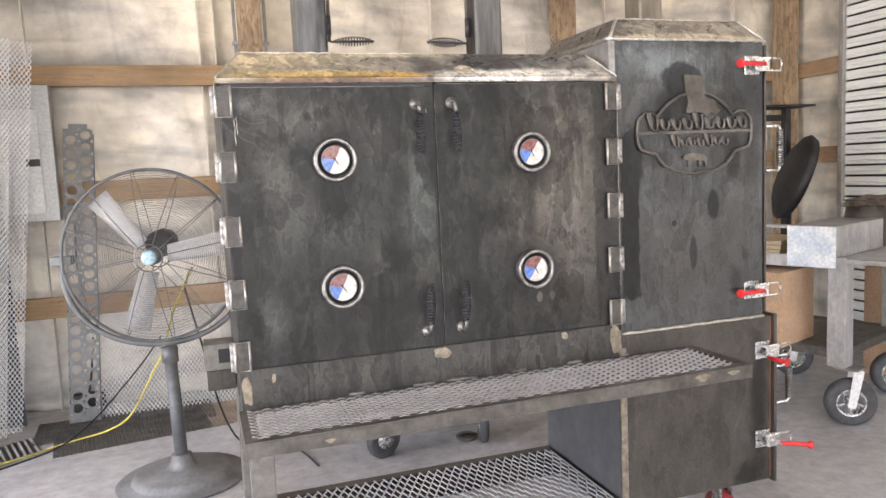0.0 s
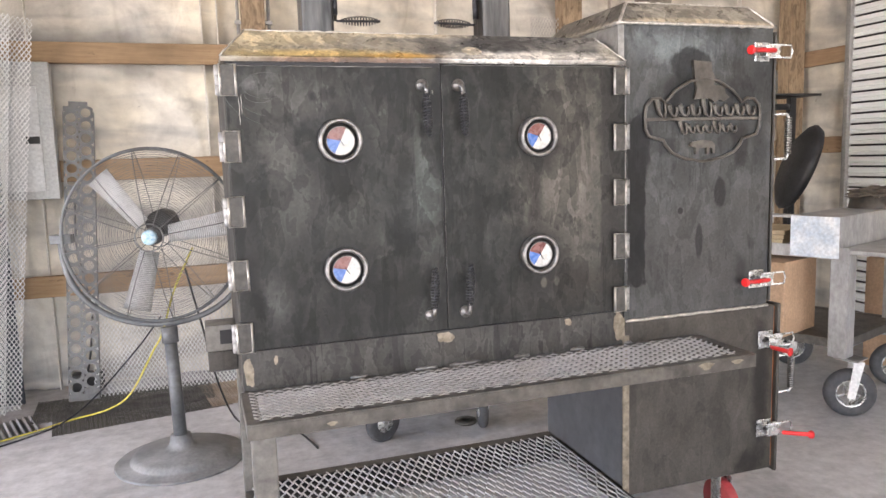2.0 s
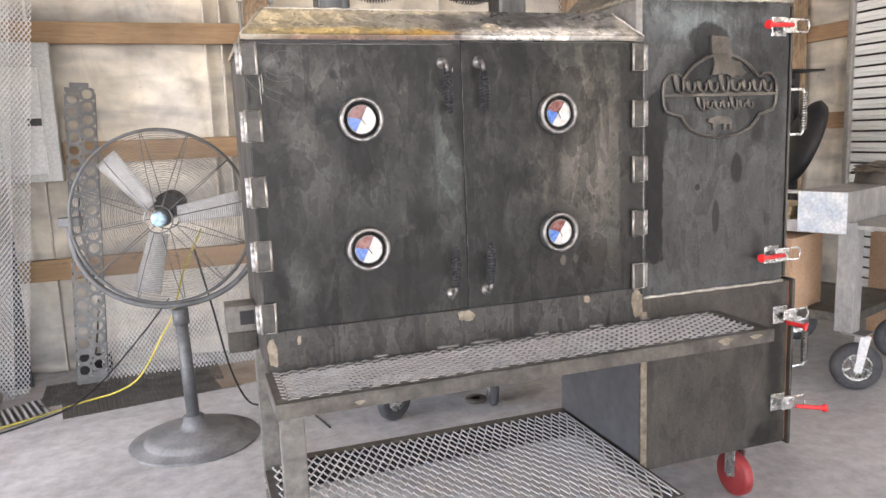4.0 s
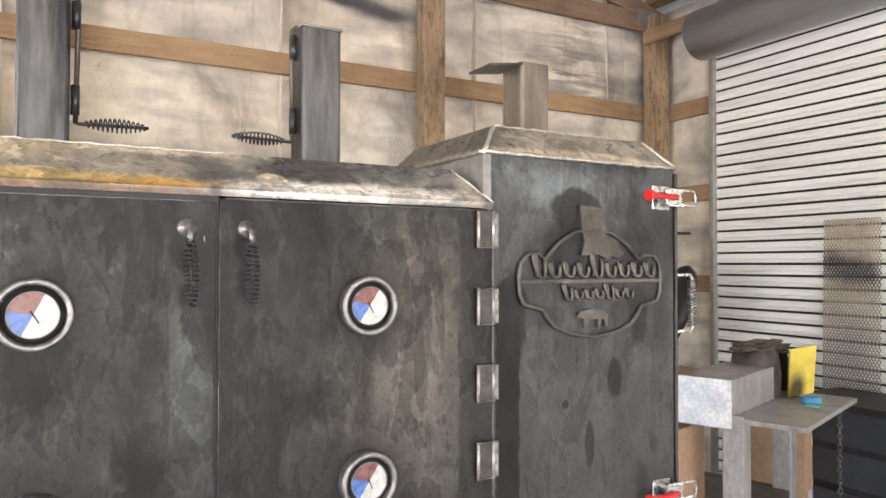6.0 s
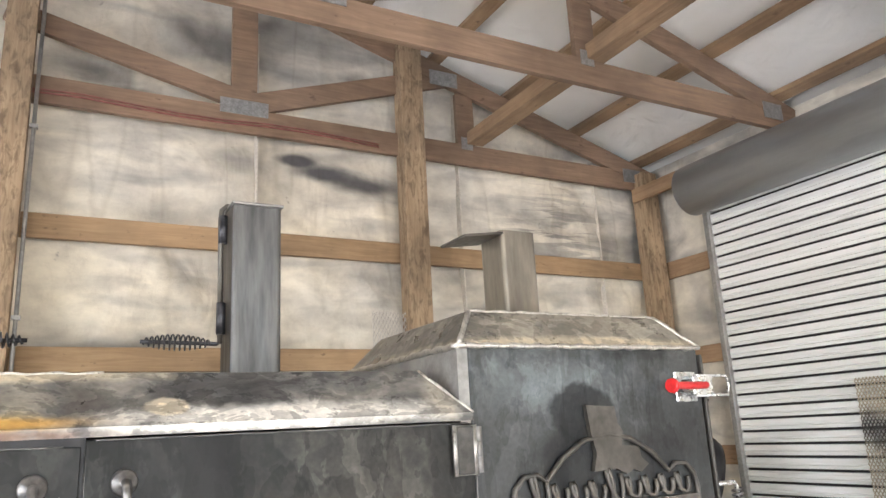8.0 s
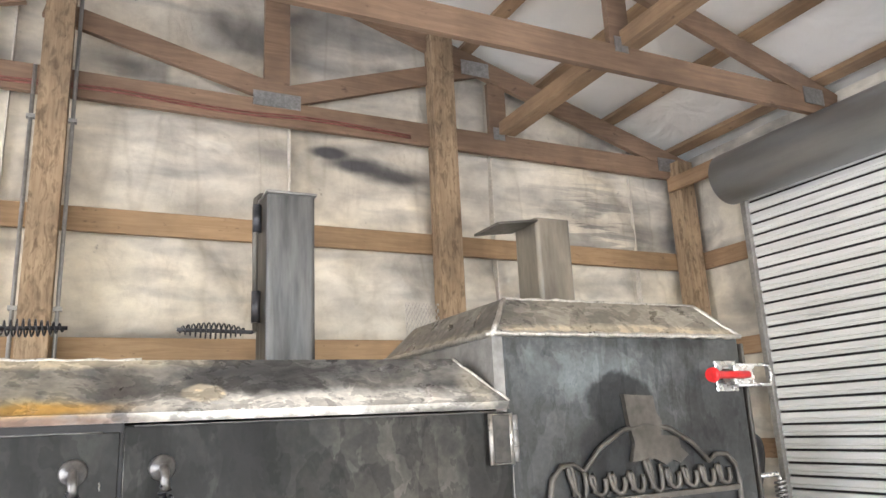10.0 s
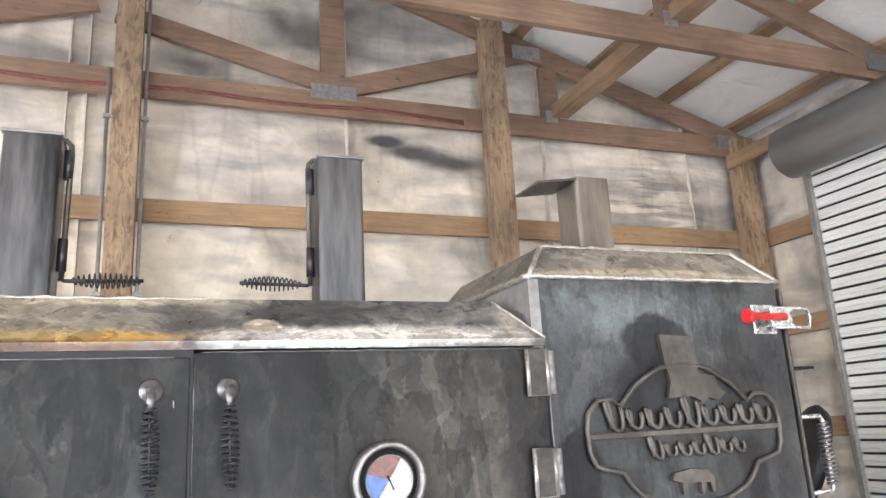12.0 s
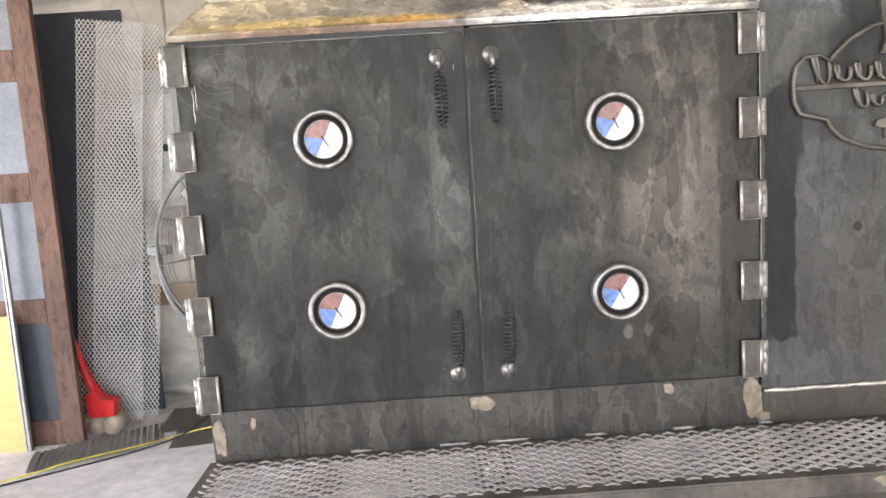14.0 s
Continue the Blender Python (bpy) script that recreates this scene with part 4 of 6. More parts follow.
RED_WHEEL = simple("dark_red_polyurethane", (0.28, 0.03, 0.035), (0.38, 0.05, 0.05), 10, (0.35, 0.5))
for x, y in ((1.84, 2.2), (1.84, 2.6), (0.16, 1.95), (0.16, 2.6)):
    caster(x, y, RED_WHEEL, "zinc swivel caster with a red wheel")


def hinge(parent, x, z0, z1, side):
    """A welded strap hinge: flat leaf with raised weld rim and a round knuckle at its outer edge."""
    w = 0.040
    xa, xb = (x, x + w) if side < 0 else (x - w, x)
    bm = B()
    box(bm, xa, F - 0.026, z0, xb, F - 0.0115, z1, 0.003)
    h = part("hinge", bm, HINGE, parent, "welded steel hinge")
    bm = B()
    kx = xa - 0.006 if side < 0 else xb + 0.010
    sweep(bm, [(kx, F - 0.018, z0 + 0.002 + (z1 - z0 - 0.004) * s) for s in (0, 0.325, 0.333, 0.345, 0.655, 0.667, 0.675, 1)], [0.008, 0.008, 0.0066, 0.008, 0.008, 0.0066, 0.008, 0.008], 12)
    part("knuckle", bm, TUBE, h)
    bm = B()
    sweep(bm, [(xa, F - 0.025, z0), (xb, F - 0.025, z0), (xb, F - 0.025, z1), (xa, F - 0.025, z1)], 0.0040, 6, True)
    part("weld_rim", bm, WELD, h)
    return h


def gauge(parent, x, z, turn):
    m = Matrix.Translation((x, F - 0.010, z)) @ Matrix.Rotation(radians(90), 4, "X")
    bm = B()
    lathe(bm, m, [(0.062, -0.001), (0.063, 0.024), (0.0605, 0.029), (0.0535, 0.0295), (0.0505, 0.025), (0.0500, 0.002)], 48)
    part("gauge_ring", bm, CHROME, parent, "bright steel pipe ring round a gauge")
    bm = B()
    lathe(bm, m, [(0.0500, 0.0015), (0.0500, 0.012), (0.0415, 0.015), (0.0405, 0.018), (0, 0.018)], 40)
    part("gauge_case", bm, BLACK, parent, "black rubber gauge seat")
    bm = B()
    lathe(bm, m, [(0.0410, 0.017), (0.0410, 0.022), (0.0390, 0.022), (0.0390, 0.0185)], 40)
    part("gauge_bezel", bm, CHROME, parent)
    bm = B()
    for f0, f1, k in ((240, 420, 0), (60, 165, 2), (165, 240, 1)):
        c = bm.verts.new(m @ Vector((0, 0, 0.0195)))
        arc = []
        for i in range(13):
            a = radians(f0 + (f1 - f0) * i / 12 + turn)
            arc.append(bm.verts.new(m @ Vector((0.0392 * math.cos(a), 0.0392 * math.sin(a), 0.0195))))
        for p, q in zip(arc, arc[1:]):
            bm.faces.new((c, p, q)).material_index = k
    part("gauge_dial", bm, [DIAL_WHITE, DIAL_BLUE, DIAL_BROWN], parent, "white dial with blue and maroon sectors")
    bm = B()
    a = radians(-62 + turn)
    sweep(bm, [m @ Vector((-0.008 * math.cos(a), -0.008 * math.sin(a), 0.0215)), m @ Vector((0.017 * math.cos(a), 0.017 * math.sin(a), 0.0215))], [0.0016, 0.0008], 6)
    part("gauge_needle", bm, BLACK, parent)


def spring_handle(parent, x, z, down, dx):
    """A round boss with a bent stud and a barrel spring grip that hangs or stands along the door."""
    s = -1 if down else 1
    m = Matrix.Translation((x, F - 0.010, z)) @ Matrix.Rotation(radians(90), 4, "X")
    bm = B()
    lathe(bm, m, [(0.018, 0.0), (0.018, 0.010), (0.015, 0.014), (0.008, 0.015), (0.008, 0.02), (0, 0.02)], 24)
    sweep(bm, [(x, F - 0.014, z), (x, F - 0.045, z), (x + dx * 0.1, F - 0.055, z + s * 0.012), (x + dx * 0.2, F - 0.056, z + s * 0.03)], 0.0062, 10)
    part("handle_stud", bm, CHROME, parent, "zinc handle boss and bent rod")
    bm = B()
    coil(bm, (x + dx * 0.1, F - 0.056, z + s * 0.022), (x + dx, F - 0.056, z + s * 0.148), 0.0058, 0.0128, 14, 0.0017)
    sweep(bm, [(x + dx * 0.1, F - 0.056, z + s * 0.025), (x + dx, F - 0.056, z + s * 0.150)], 0.0022, 6)
    part("handle_spring", bm, SPRING, parent, "black coiled wire grip")


for x0, x1, side in ((0.116, 0.7225, -1), (0.7275, 1.349, 1)):
    bm = B()
    box(bm, x0, F - 0.0115, 0.892, x1, F - 0.0005, 1.677 if side < 0 else 1.684, 0.0015)
    door = part("chamber_door", bm, STEEL, SMOKER, "dark mottled steel door with gauges and spring handles")
    for z in (1.471, 1.104):
        gauge(door, 0.418 if side < 0 else 1.034, z, 4 if side < 0 else -3)
    hx = 0.667 if side < 0 else 0.779
    spring_handle(door, hx, 1.626, True, 0.004)
    spring_handle(door, hx + 0.004, 0.943, False, 0.006)
    for k in range(5):
        zt = 1.680 - k * 0.1765
        hinge(door, 0.104 if side < 0 else 1.345, zt - 0.083, zt, side)
CHALK = simple("pale_rub_mark", (0.045, 0.046, 0.044), (0.085, 0.087, 0.084), 60, (0.45, 0.6), 0.1, 0.0)
for cx, cz, r, a0, a1 in ((0.225, 1.625, 0.050, 60, 300), (0.255, 1.600, 0.085, 150, 250), (0.205, 1.600, 0.030, 100, 330), (0.33, 1.62, 0.17, 195, 235)):
    bm = B()
    sweep(bm, [(cx + r * 1.3 * math.cos(radians(a0 + (a1 - a0) * i / 16)), F - 0.0112, cz + r * 0.7 * math.sin(radians(a0 + (a1 - a0) * i / 16))) for i in range(17)], [0.0007 + 0.0006 * abs(math.sin(i * 1.9)) for i in range(17)], 4)
    part("rub_mark", bm, CHALK, SMOKER, "pale swirling rub mark on the door")
for x, z0, z1 in ((0.150, 1.52, 1.595), (0.156, 1.55, 1.60), (0.700, 1.60, 1.612), (1.335, 1.10, 1.14)):
    bm = B()
    sweep(bm, [(x + 0.001 * math.sin(i * 2.1), F - 0.0113, z0 + (z1 - z0) * i / 6) for i in range(7)], [0.0006, 0.0012, 0.0009, 0.0014, 0.0008, 0.0012, 0.0005], 4)
    part("scratch", bm, WELD, SMOKER, "bright scratch")
# solid black strips that draw the shade in the door gaps
bm = B()
sweep(bm, [(0.12 + i * 0.0242, F - 0.009, 0.8895 + 0.0006 * math.sin(i * 3)) for i in range(51)], 0.0022, 5)
part("bottom_gap_shade", bm, STEEL_SHADE_BLACK, SMOKER)
bm = B()
box(bm, 0.12, F - 0.009, 1.677, 0.7245, F - 0.001, 1.689)
box(bm, 0.7225, F - 0.006, 0.893, 0.7275, F - 0.0004, 1.689)
part("gap_shade", bm, STEEL_SHADE_BLACK, SMOKER, "black strips drawn as the shade in the gaps round the doors")
for x0, x1, z in ((0.13, 0.70, 1.6775), (0.74, 1.34, 1.6845)):
    bm = B()
    sweep(bm, [(x0 + (x1 - x0) * i / 20, F - 0.0115, z + 0.0004 * math.sin(i * 2.2)) for i in range(21)], 0.0012, 4)
    part("door_edge", bm, CHROME, SMOKER, "bright sheared door edge")
for x0, z0, z1 in ((0.729, 0.90, 1.66), (1.3535, 1.02, 1.66)):
    bm = B()
    sweep(bm, [(x0 + 0.0004 * math.sin(i * 2.2), F - 0.0105, z0 + (z1 - z0) * i / 20) for i in range(21)], 0.0011, 4)
    part("door_edge", bm, CHROME, SMOKER, "bright sheared door edge")
for x, w, h, z in ((0.690, 0.060, 0.040, 0.845), (0.20, 0.013, 0.03, 0.84), (1.13, 0.028, 0.026, 0.856), (0.114, 0.032, 0.09, 0.780), (1.312, 0.048, 0.115, 0.775)):
    bm = B()
    ring = [2 * math.pi * i / 26 for i in range(26)]
    rough = [0.84 + 0.10 * math.sin(2 * s + x * 31) + 0.07 * math.sin(5 * s + x * 57) + 0.04 * math.sin(9 * s + x * 13) for s in ring]
    prism(bm, [(x + w / 2 + w / 2 * r * math.copysign(abs(math.cos(s)) ** 0.7, math.cos(s)), z + h / 2 + h / 2 * r * math.copysign(abs(math.sin(s)) ** 0.7, math.sin(s))) for s, r in zip(ring, rough)], F - 0.0025, F - 0.0005)
    part("ground_spot", bm, GROUND_SPOT, body, "tan ground weld spot")

# badge
bm = B()
cx, cz = 1.660, 1.517
half = [(0.0, 1.650), (0.06, 1.640), (0.115, 1.610), (0.155, 1.572), (0.175, 1.585), (0.205, 1.583), (0.226, 1.562), (0.232, 1.530), (0.230, 1.487), (0.218, 1.463), (0.190, 1.455), (0.160, 1.448),
        (0.150, 1.430), (0.125, 1.405), (0.075, 1.385), (0.0, 1.374)]
loop = [(cx + x, z) for x, z in half] + [(cx - x, z) for x, z in half[-2:0:-1]]
sweep(bm, [(x, F - 0.008, z) for x, z in loop], 0.0055, 6, True)
badge = part("badge", bm, TUBE_DARK, upper, "cut steel badge with plain raised shapes")
bm = B()
box(bm, 1.432, F - 0.013, 1.512, 1.888, F - 0.001, 1.522, 0.001)
part("badge_bar", bm, TUBE_DARK, badge)
bm = B()
prism(bm, [(1.612, 1.708), (1.684, 1.704), (1.688, 1.672), (1.700, 1.655), (1.694, 1.628), (1.738, 1.624), (1.742, 1.602), (1.760, 1.588), (1.738, 1.574), (1.718, 1.580), (1.700, 1.572), (1.676, 1.584), (1.618, 1.582), (1.628, 1.615), (1.618, 1.655)], F - 0.012, F - 0.001)
part("badge_silhouette", bm, TUBE_DARK, badge)
bm = B()
prism(bm, [(1.610, 1.440), (1.648, 1.446), (1.690, 1.442), (1.704, 1.428), (1.702, 1.400), (1.696, 1.400), (1.692, 1.418), (1.682, 1.420), (1.676, 1.398), (1.670, 1.398), (1.670, 1.420), (1.640, 1.420), (1.632, 1.400), (1.626, 1.400), (1.626, 1.422), (1.604, 1.428)], F - 0.012, F - 0.001)
part("badge_emblem", bm, TUBE_DARK, badge)
for x0, x1, z, h, k, r in ((1.462, 1.868, 1.546, 0.019, 9, 0.0052), (1.556, 1.792, 1.484, 0.013, 7, 0.0042)):
    w = (x1 - x0) / k
    for i in range(k):
        tall = 1.7 if i in (0, 4) else 1.0
        bm = B()
        pts = []
        for j in range(15):
            u = j / 14
            an = 2 * math.pi * (1.25 * u + 0.1)
            pts.append((x0 + (i + 0.15 + 0.7 * u) * w + 0.22 * w * math.sin(an) + 0.004 * tall * math.cos(an), F - 0.008, z + h * (tall - 1) * 0.7 - h * tall * math.cos(an)))
        sweep(bm, pts, r, 6)
        part("badge_stroke", bm, TUBE_DARK, badge)


def latch(x, z, folded):
    """A zinc toggle clamp with a red grip, screwed to the front plate beside a door edge."""
    bm = B()
    box(bm, x - 0.032, F - 0.006, z - 0.032, x + 0.030, F - 0.001, z + 0.032, 0.002)
    box(bm, x - 0.012, F - 0.038, z - 0.020, x + 0.045, F - 0.034, z + 0.020, 0.002)
    box(bm, x - 0.012, F - 0.036, z + 0.014, x + 0.050, F - 0.006, z + 0.018, 0.001)
    box(bm, x - 0.012, F - 0.036, z - 0.018, x + 0.050, F - 0.006, z - 0.014, 0.001)
    for dx, dz in ((-0.022, 0.022), (-0.022, -0.022), (0.02, 0.024), (0.02, -0.024)):
        cyl(bm, (x + dx, F - 0.010, z + dz), (x + dx, F - 0.006, z + dz), 0.005, 8)
    cyl(bm, (x + 0.02, F - 0.042, z), (x + 0.02, F - 0.02, z), 0.009, 12)
    c = part("toggle_latch", bm, ZINC, SMOKER, "zinc toggle clamp with a red grip")
    bm = B()
    sweep(bm, [(x + 0.0, F - 0.03, z + 0.021), (x + 0.098, F - 0.03, z + 0.021), (x + 0.104, F - 0.03, z), (x + 0.098, F - 0.03, z - 0.021), (x + 0.0, F - 0.03, z - 0.021)], 0.0036, 6)
    part("latch_loop", bm, ZINC, c)
    if folded == "left":
        a, b = Vector((x + 0.02, F - 0.044, z)), Vector((x - 0.093, F - 0.050, z))
    elif folded == "right":
        a, b = Vector((x + 0.05, F - 0.045, z - 0.012)), Vector((x + 0.150, F - 0.085, z - 0.022))
    else:
        a, b = Vector((x - 0.005, F - 0.04, z - 0.02)), Vector((x + 0.022, F - 0.105, z - 0.026))
    d = b - a
    bm = B()
    sweep(bm, [a, a + d * 0.5, a + d * 0.84, a + d * 0.88, a + d * 0.93, b], [0.0075, 0.008, 0.008, 0.013, 0.016, 0.014], 12)
    part("latch_grip", bm, RED, c, "red vinyl grip")


latch(1.900, 1.740, "left")
latch(1.897, 0.950, "left")
latch(1.945, 0.722, "out")
latch(1.947, 0.388, "right")


def end_handle(x, y, z0, z1):
    bm = B()
    sweep(bm, [(x, y, z1), (x + 0.078, y, z1), (x + 0.085, y, z1 - 0.01), (x + 0.085, y, z0 + 0.01), (x + 0.078, y, z0), (x, y, z0)], 0.005, 8)
    h = part("end_handle", bm, ZINC, SMOKER, "bent rod handle with a spring grip")
    bm = B()
    coil(bm, (x + 0.085, y, z0 + 0.012), (x + 0.085, y, z1 - 0.012), 0.010, 0.011, 15, 0.003)
    part("handle_spring", bm, CHROME, h)


end_handle(1.963, 2.135, 1.372, 1.530)
end_handle(2.004, 2.13, 0.505, 0.645)


# stacks
def stack(x0, y0, z0, z1, side, tube):
    x1, y1 = x0 + 0.102, y0 + 0.102
    t = 0.004
    bm = B()
    loops = []
    for inset, z in ((0, z0), (0, z1), (t, z1), (t, z0)):
        pts = []
        r = 0.010 - inset
        for qx, qy, a0 in ((x1 - inset - r, y1 - inset - r, 0), (x0 + inset + r, y1 - inset - r, 90), (x0 + inset + r, y0 + inset + r, 180), (x1 - inset - r, y0 + inset + r, 270)):
            for k in range(4):
                an = radians(a0 + 30 * k)
                pts.append(bm.verts.new((qx + r * math.cos(an), qy + r * math.sin(an), z)))
        loops.append(pts)
    for p, q in zip(loops, loops[1:]):
        for k in range(16):
            bm.faces.new((p[k], p[(k + 1) % 16], q[(k + 1) % 16], q[k]))
    st = part("chimney", bm, tube, SMOKER, "square tube chimney stack")
    return st


for x0, side in ((0.376, 1), (0.990, -1)):
    st = stack(x0, 2.405, 1.775, 2.150, side, STACK_STEEL)
    sx = x0 + 0.102 + 0.008 if side > 0 else x0 - 0.008
    bm = B()
    box(bm, x0 - 0.003, 2.400, 2.151, x0 + 0.105, 2.512, 2.157, 0.002)
    part("stack_cap", bm, TUBE, st, "flat steel damper lid")
    bm = B()
    sweep(bm, [(x0 + 0.051 + side * 0.03, 2.45, 2.160), (sx - side * 0.004, 2.45, 2.158), (sx + side * 0.006, 2.45, 2.148), (sx + side * 0.008, 2.45, 2.128), (sx + side * 0.004, 2.45, 1.866)], 0.0055, 8)
    part("damper_rod", bm, TUBE_DARK, st, "thin steel damper rod")
    for a, b in ((1.885, 1.950), (2.075, 2.135)):
        bm = B()
        cyl(bm, (sx + side * 0.003, 2.45, a), (sx + side * 0.003, 2.45, b), 0.0095, 12)
        part("rod_sleeve", bm, SPRING, st)
    bm = B()
    xa = sx + side * 0.004
    sweep(bm, [(xa, 2.45, 1.870), (xa + side * 0.006, 2.45, 1.866), (xa + side * 0.150, 2.45, 1.869)], 0.004, 8)
    coil(bm, (xa + side * 0.02, 2.45, 1.867), (xa + side * 0.145, 2.45, 1.869), 0.005, 0.0155, 13, 0.0018)
    part("damper_spring", bm, SPRING, st, "black coiled spring grip")
st = stack(1.640, 2.392, 1.895, 2.150, -1, STACK_BROWN)
bm = B()
m = Matrix.Translation((1.640, 2.445, 2.140)) @ Matrix.Rotation(radians(-8), 4, "Y")
box(bm, -0.112, -0.06, -0.003, 0.002, 0.06, 0.003, 0.001, m)
part("stack_flap", bm, TUBE_DARK, st, "open hinged damper plate")

# steel channel stub welded to the end of the chamber
bm = B()
box(bm, 0.018, 2.40, 0.825, 0.112, 2.50, 0.910, 0.003)
br = part("side_bracket", bm, TUBE_MID, SMOKER, "square tube stub on the chamber end")
# black patch on the closed stub, drawn for the shade inside an open end
bm = B()
box(bm, 0.062, 2.397, 0.848, 0.106, 2.3995, 0.893)
part("mouth_shade", bm, STEEL_SHADE_BLACK, br)
bm = B()
box(bm, 0.022, 2.405, 0.758, 0.112, 2.495, 0.8245, 0.003)
part("lower_tube", bm, STEEL_DARK, br, "darker tube below")


# ---------- pedestal fan ----------
FAN = thing("pedestal_fan", (-0.135, 3.65, 0), "large grey pedestal fan with bare metal blades", "fan")
fx, fy, fz, fr = -0.188, 3.735, 1.086, 0.395
bm = B()
lathe(bm, Matrix.Translation((-0.135, 3.65, 0)) @ Matrix.Diagonal((1.05, 1.05, 1.0, 1.0)), [(0, 0), (0.288, 0), (0.292, 0.006), (0.284, 0.012), (0.228, 0.016), (0.222, 0.024), (0.214, 0.040), (0.195, 0.050), (0.075, 0.062), (0.060, 0.070), (0.050, 0.090), (0.045, 0.125), (0, 0.125)], 56)
part("fan_base", bm, FAN_BASE, FAN, "heavy round dusty base")
bm = B()
cyl(bm, (-0.135, 3.65, 0.1), (-0.15, 3.70, 0.60), 0.031, 20, 0.029)
cyl(bm, (-0.149, 3.697, 0.57), (-0.151, 3.703, 0.645), 0.038, 20)
part("fan_pole", bm, FAN_GREY, FAN, "grey steel pole")
FM = Matrix.Translation((fx, fy, fz)) @ Matrix.Rotation(radians(-10), 4, "Z") @ Matrix.Rotation(radians(90), 4, "X") @ Matrix.Scale(1.045, 4)
bm = B()
yoke = []
for i in range(25):
    a = radians(180 + 180 * i / 24)
    ca, sa = math.cos(a), math.sin(a)
    yoke.append(FM @ Vector((0.415 * ca, 0.42 * math.copysign(abs(sa) ** 0.75, sa), -0.04)))
sweep(bm, yoke, 0.0145, 10)
for s in (-1, 1):
    box(bm, -0.045 + s * 0.405, -0.02, -0.07, 0.045 + s * 0.405, 0.02, -0.01, 0.004, FM)
part("fan_yoke", bm, FAN_GREY, FAN, "bent tube yoke")


def cage(name, sign, rings):
    bm = B()
    lathe(bm, FM, [(0.058, sign * 0.086), (0.064, sign * 0.088), (0.064, sign * 0.083), (0.058, sign * 0.081)], 32)
    g = part(name, bm, FAN_WIRE, FAN, "round wire guard")
    for i in range(rings):
        r = 0.075 + (fr - 0.075) * i / (rings - 1)
        h = sign * 0.075 * (1 - (r / fr) ** 3.0)
        k = 48
        bm = B()
        sweep(bm, [FM @ Vector((r * math.cos(2 * math.pi * j / k), r * math.sin(2 * math.pi * j / k), h + 0.01 * sign)) for j in range(k)], 0.0010, 3, True)
        part("guard_ring", bm, FAN_WIRE, g)
    for j in range(12):
        a = 2 * math.pi * (j + 0.3) / 12
        bm = B()
        sweep(bm, [FM @ Vector((r * math.cos(a), r * math.sin(a), sign * (0.075 * (1 - (r / fr) ** 3.0) + 0.013))) for r in [0.06 + (fr - 0.06) * q / 8 for q in range(9)]], 0.0022, 5)
        part("guard_spoke", bm, FAN_WIRE, g)


cage("front_guard", 1, 38)
cage("rear_guard", -1, 26)
bm = B()
sweep(bm, [FM @ Vector((fr * math.cos(2 * math.pi * j / 64), fr * math.sin(2 * math.pi * j / 64), 0)) for j in range(64)], 0.008, 8, True)
part("guard_rim", bm, FAN_GREY, FAN)
bm = B()
lathe(bm, FM, [(0, 0.088), (0.028, 0.090), (0.034, 0.084), (0.034, 0.075)], 28)
part("hub_badge", bm, simple("pale_blue_badge", (0.16, 0.34, 0.46), (0.55, 0.66, 0.70), 70, (0.3, 0.4)), FAN, "round pale blue badge")
bm = B()
lathe(bm, FM, [(0, 0.03), (0.035, 0.03), (0.04, 0.02), (0.04, -0.03), (0, -0.03)], 28)
part("blade_hub", bm, FAN_GREY, FAN)
bm = B()
lathe(bm, FM @ Matrix.Translation((0.02, 0.05, 0)), [(0, -0.035), (0.05, -0.035), (0.062, -0.045), (0.065, -0.16), (0.05, -0.2), (0, -0.2)], 28)
part("motor", bm, BLACK, FAN, "black motor housing")
for ang in (128, 8, 254):
    bm = B()
    n, rows = 8, []
    for i in range(n + 1):
        r = 0.07 + 0.28 * i / n
        w = 0.085 + 0.035 * (i / n)
        row = []
        for j in range(6):
            s = (j / 5 - 0.5)
            tw = radians(24 - 8 * i / n)
            row.append(FM @ (Matrix.Rotation(radians(ang), 4, "Z") @ Vector((r, s * w * math.cos(tw), 0.01 - s * w * math.sin(tw) + 0.012 * (1 - 4 * s * s)))))
        rows.append([bm.verts.new(p) for p in row])
    for a, b in zip(rows, rows[1:]):
        for j in range(5):
            bm.faces.new((a[j], a[j + 1], b[j + 1], b[j])).smooth = True
    bmesh.ops.solidify(bm, geom=bm.faces[:], thickness=0.003)
    part("blade", bm, BLADE, FAN, "bare aluminium blade")


# ---------- rolling steel cart ----------
CM = Matrix.Translation((3.125, 2.824, 0)) @ Matrix.Rotation(radians(20), 4, "Z")
CART = thing("welding_cart", None, "raw steel workshop cart on pneumatic casters", "cart", m=CM)
bm = B()
for x, y in ((0, 0), (0.70, 0.0), (0, 0.60), (0.70, 0.60)):
    bm = B()
    box(bm, x, y, 0.315, x + 0.095, y + 0.095, 0.861, 0.006)
    part("leg", bm, CART_STEEL, CART, "square tube leg with grinding marks")
bm = B()
for x0, y0, x1, y1 in ((0.075, 0.01, 0.70, 0.06), (0.075, 0.61, 0.70, 0.66), (0.01, 0.075, 0.06, 0.60), (0.71, 0.075, 0.76, 0.60)):
    box(bm, x0, y0, 0.36, x1, y1, 0.41, 0.003)
box(bm, 0.06, 0.06, 0.40, 0.71, 0.61, 0.408)
part("lower_tray", bm, TUBE_DARK, CART, "steel lower tray")
bm = B()
box(bm, -0.01, -0.26, 0.862, 0.90, 0.70, 0.885, 0.003)
part("tabletop", bm, CART_STEEL, CART, "flat grey steel top plate")
bm = B()
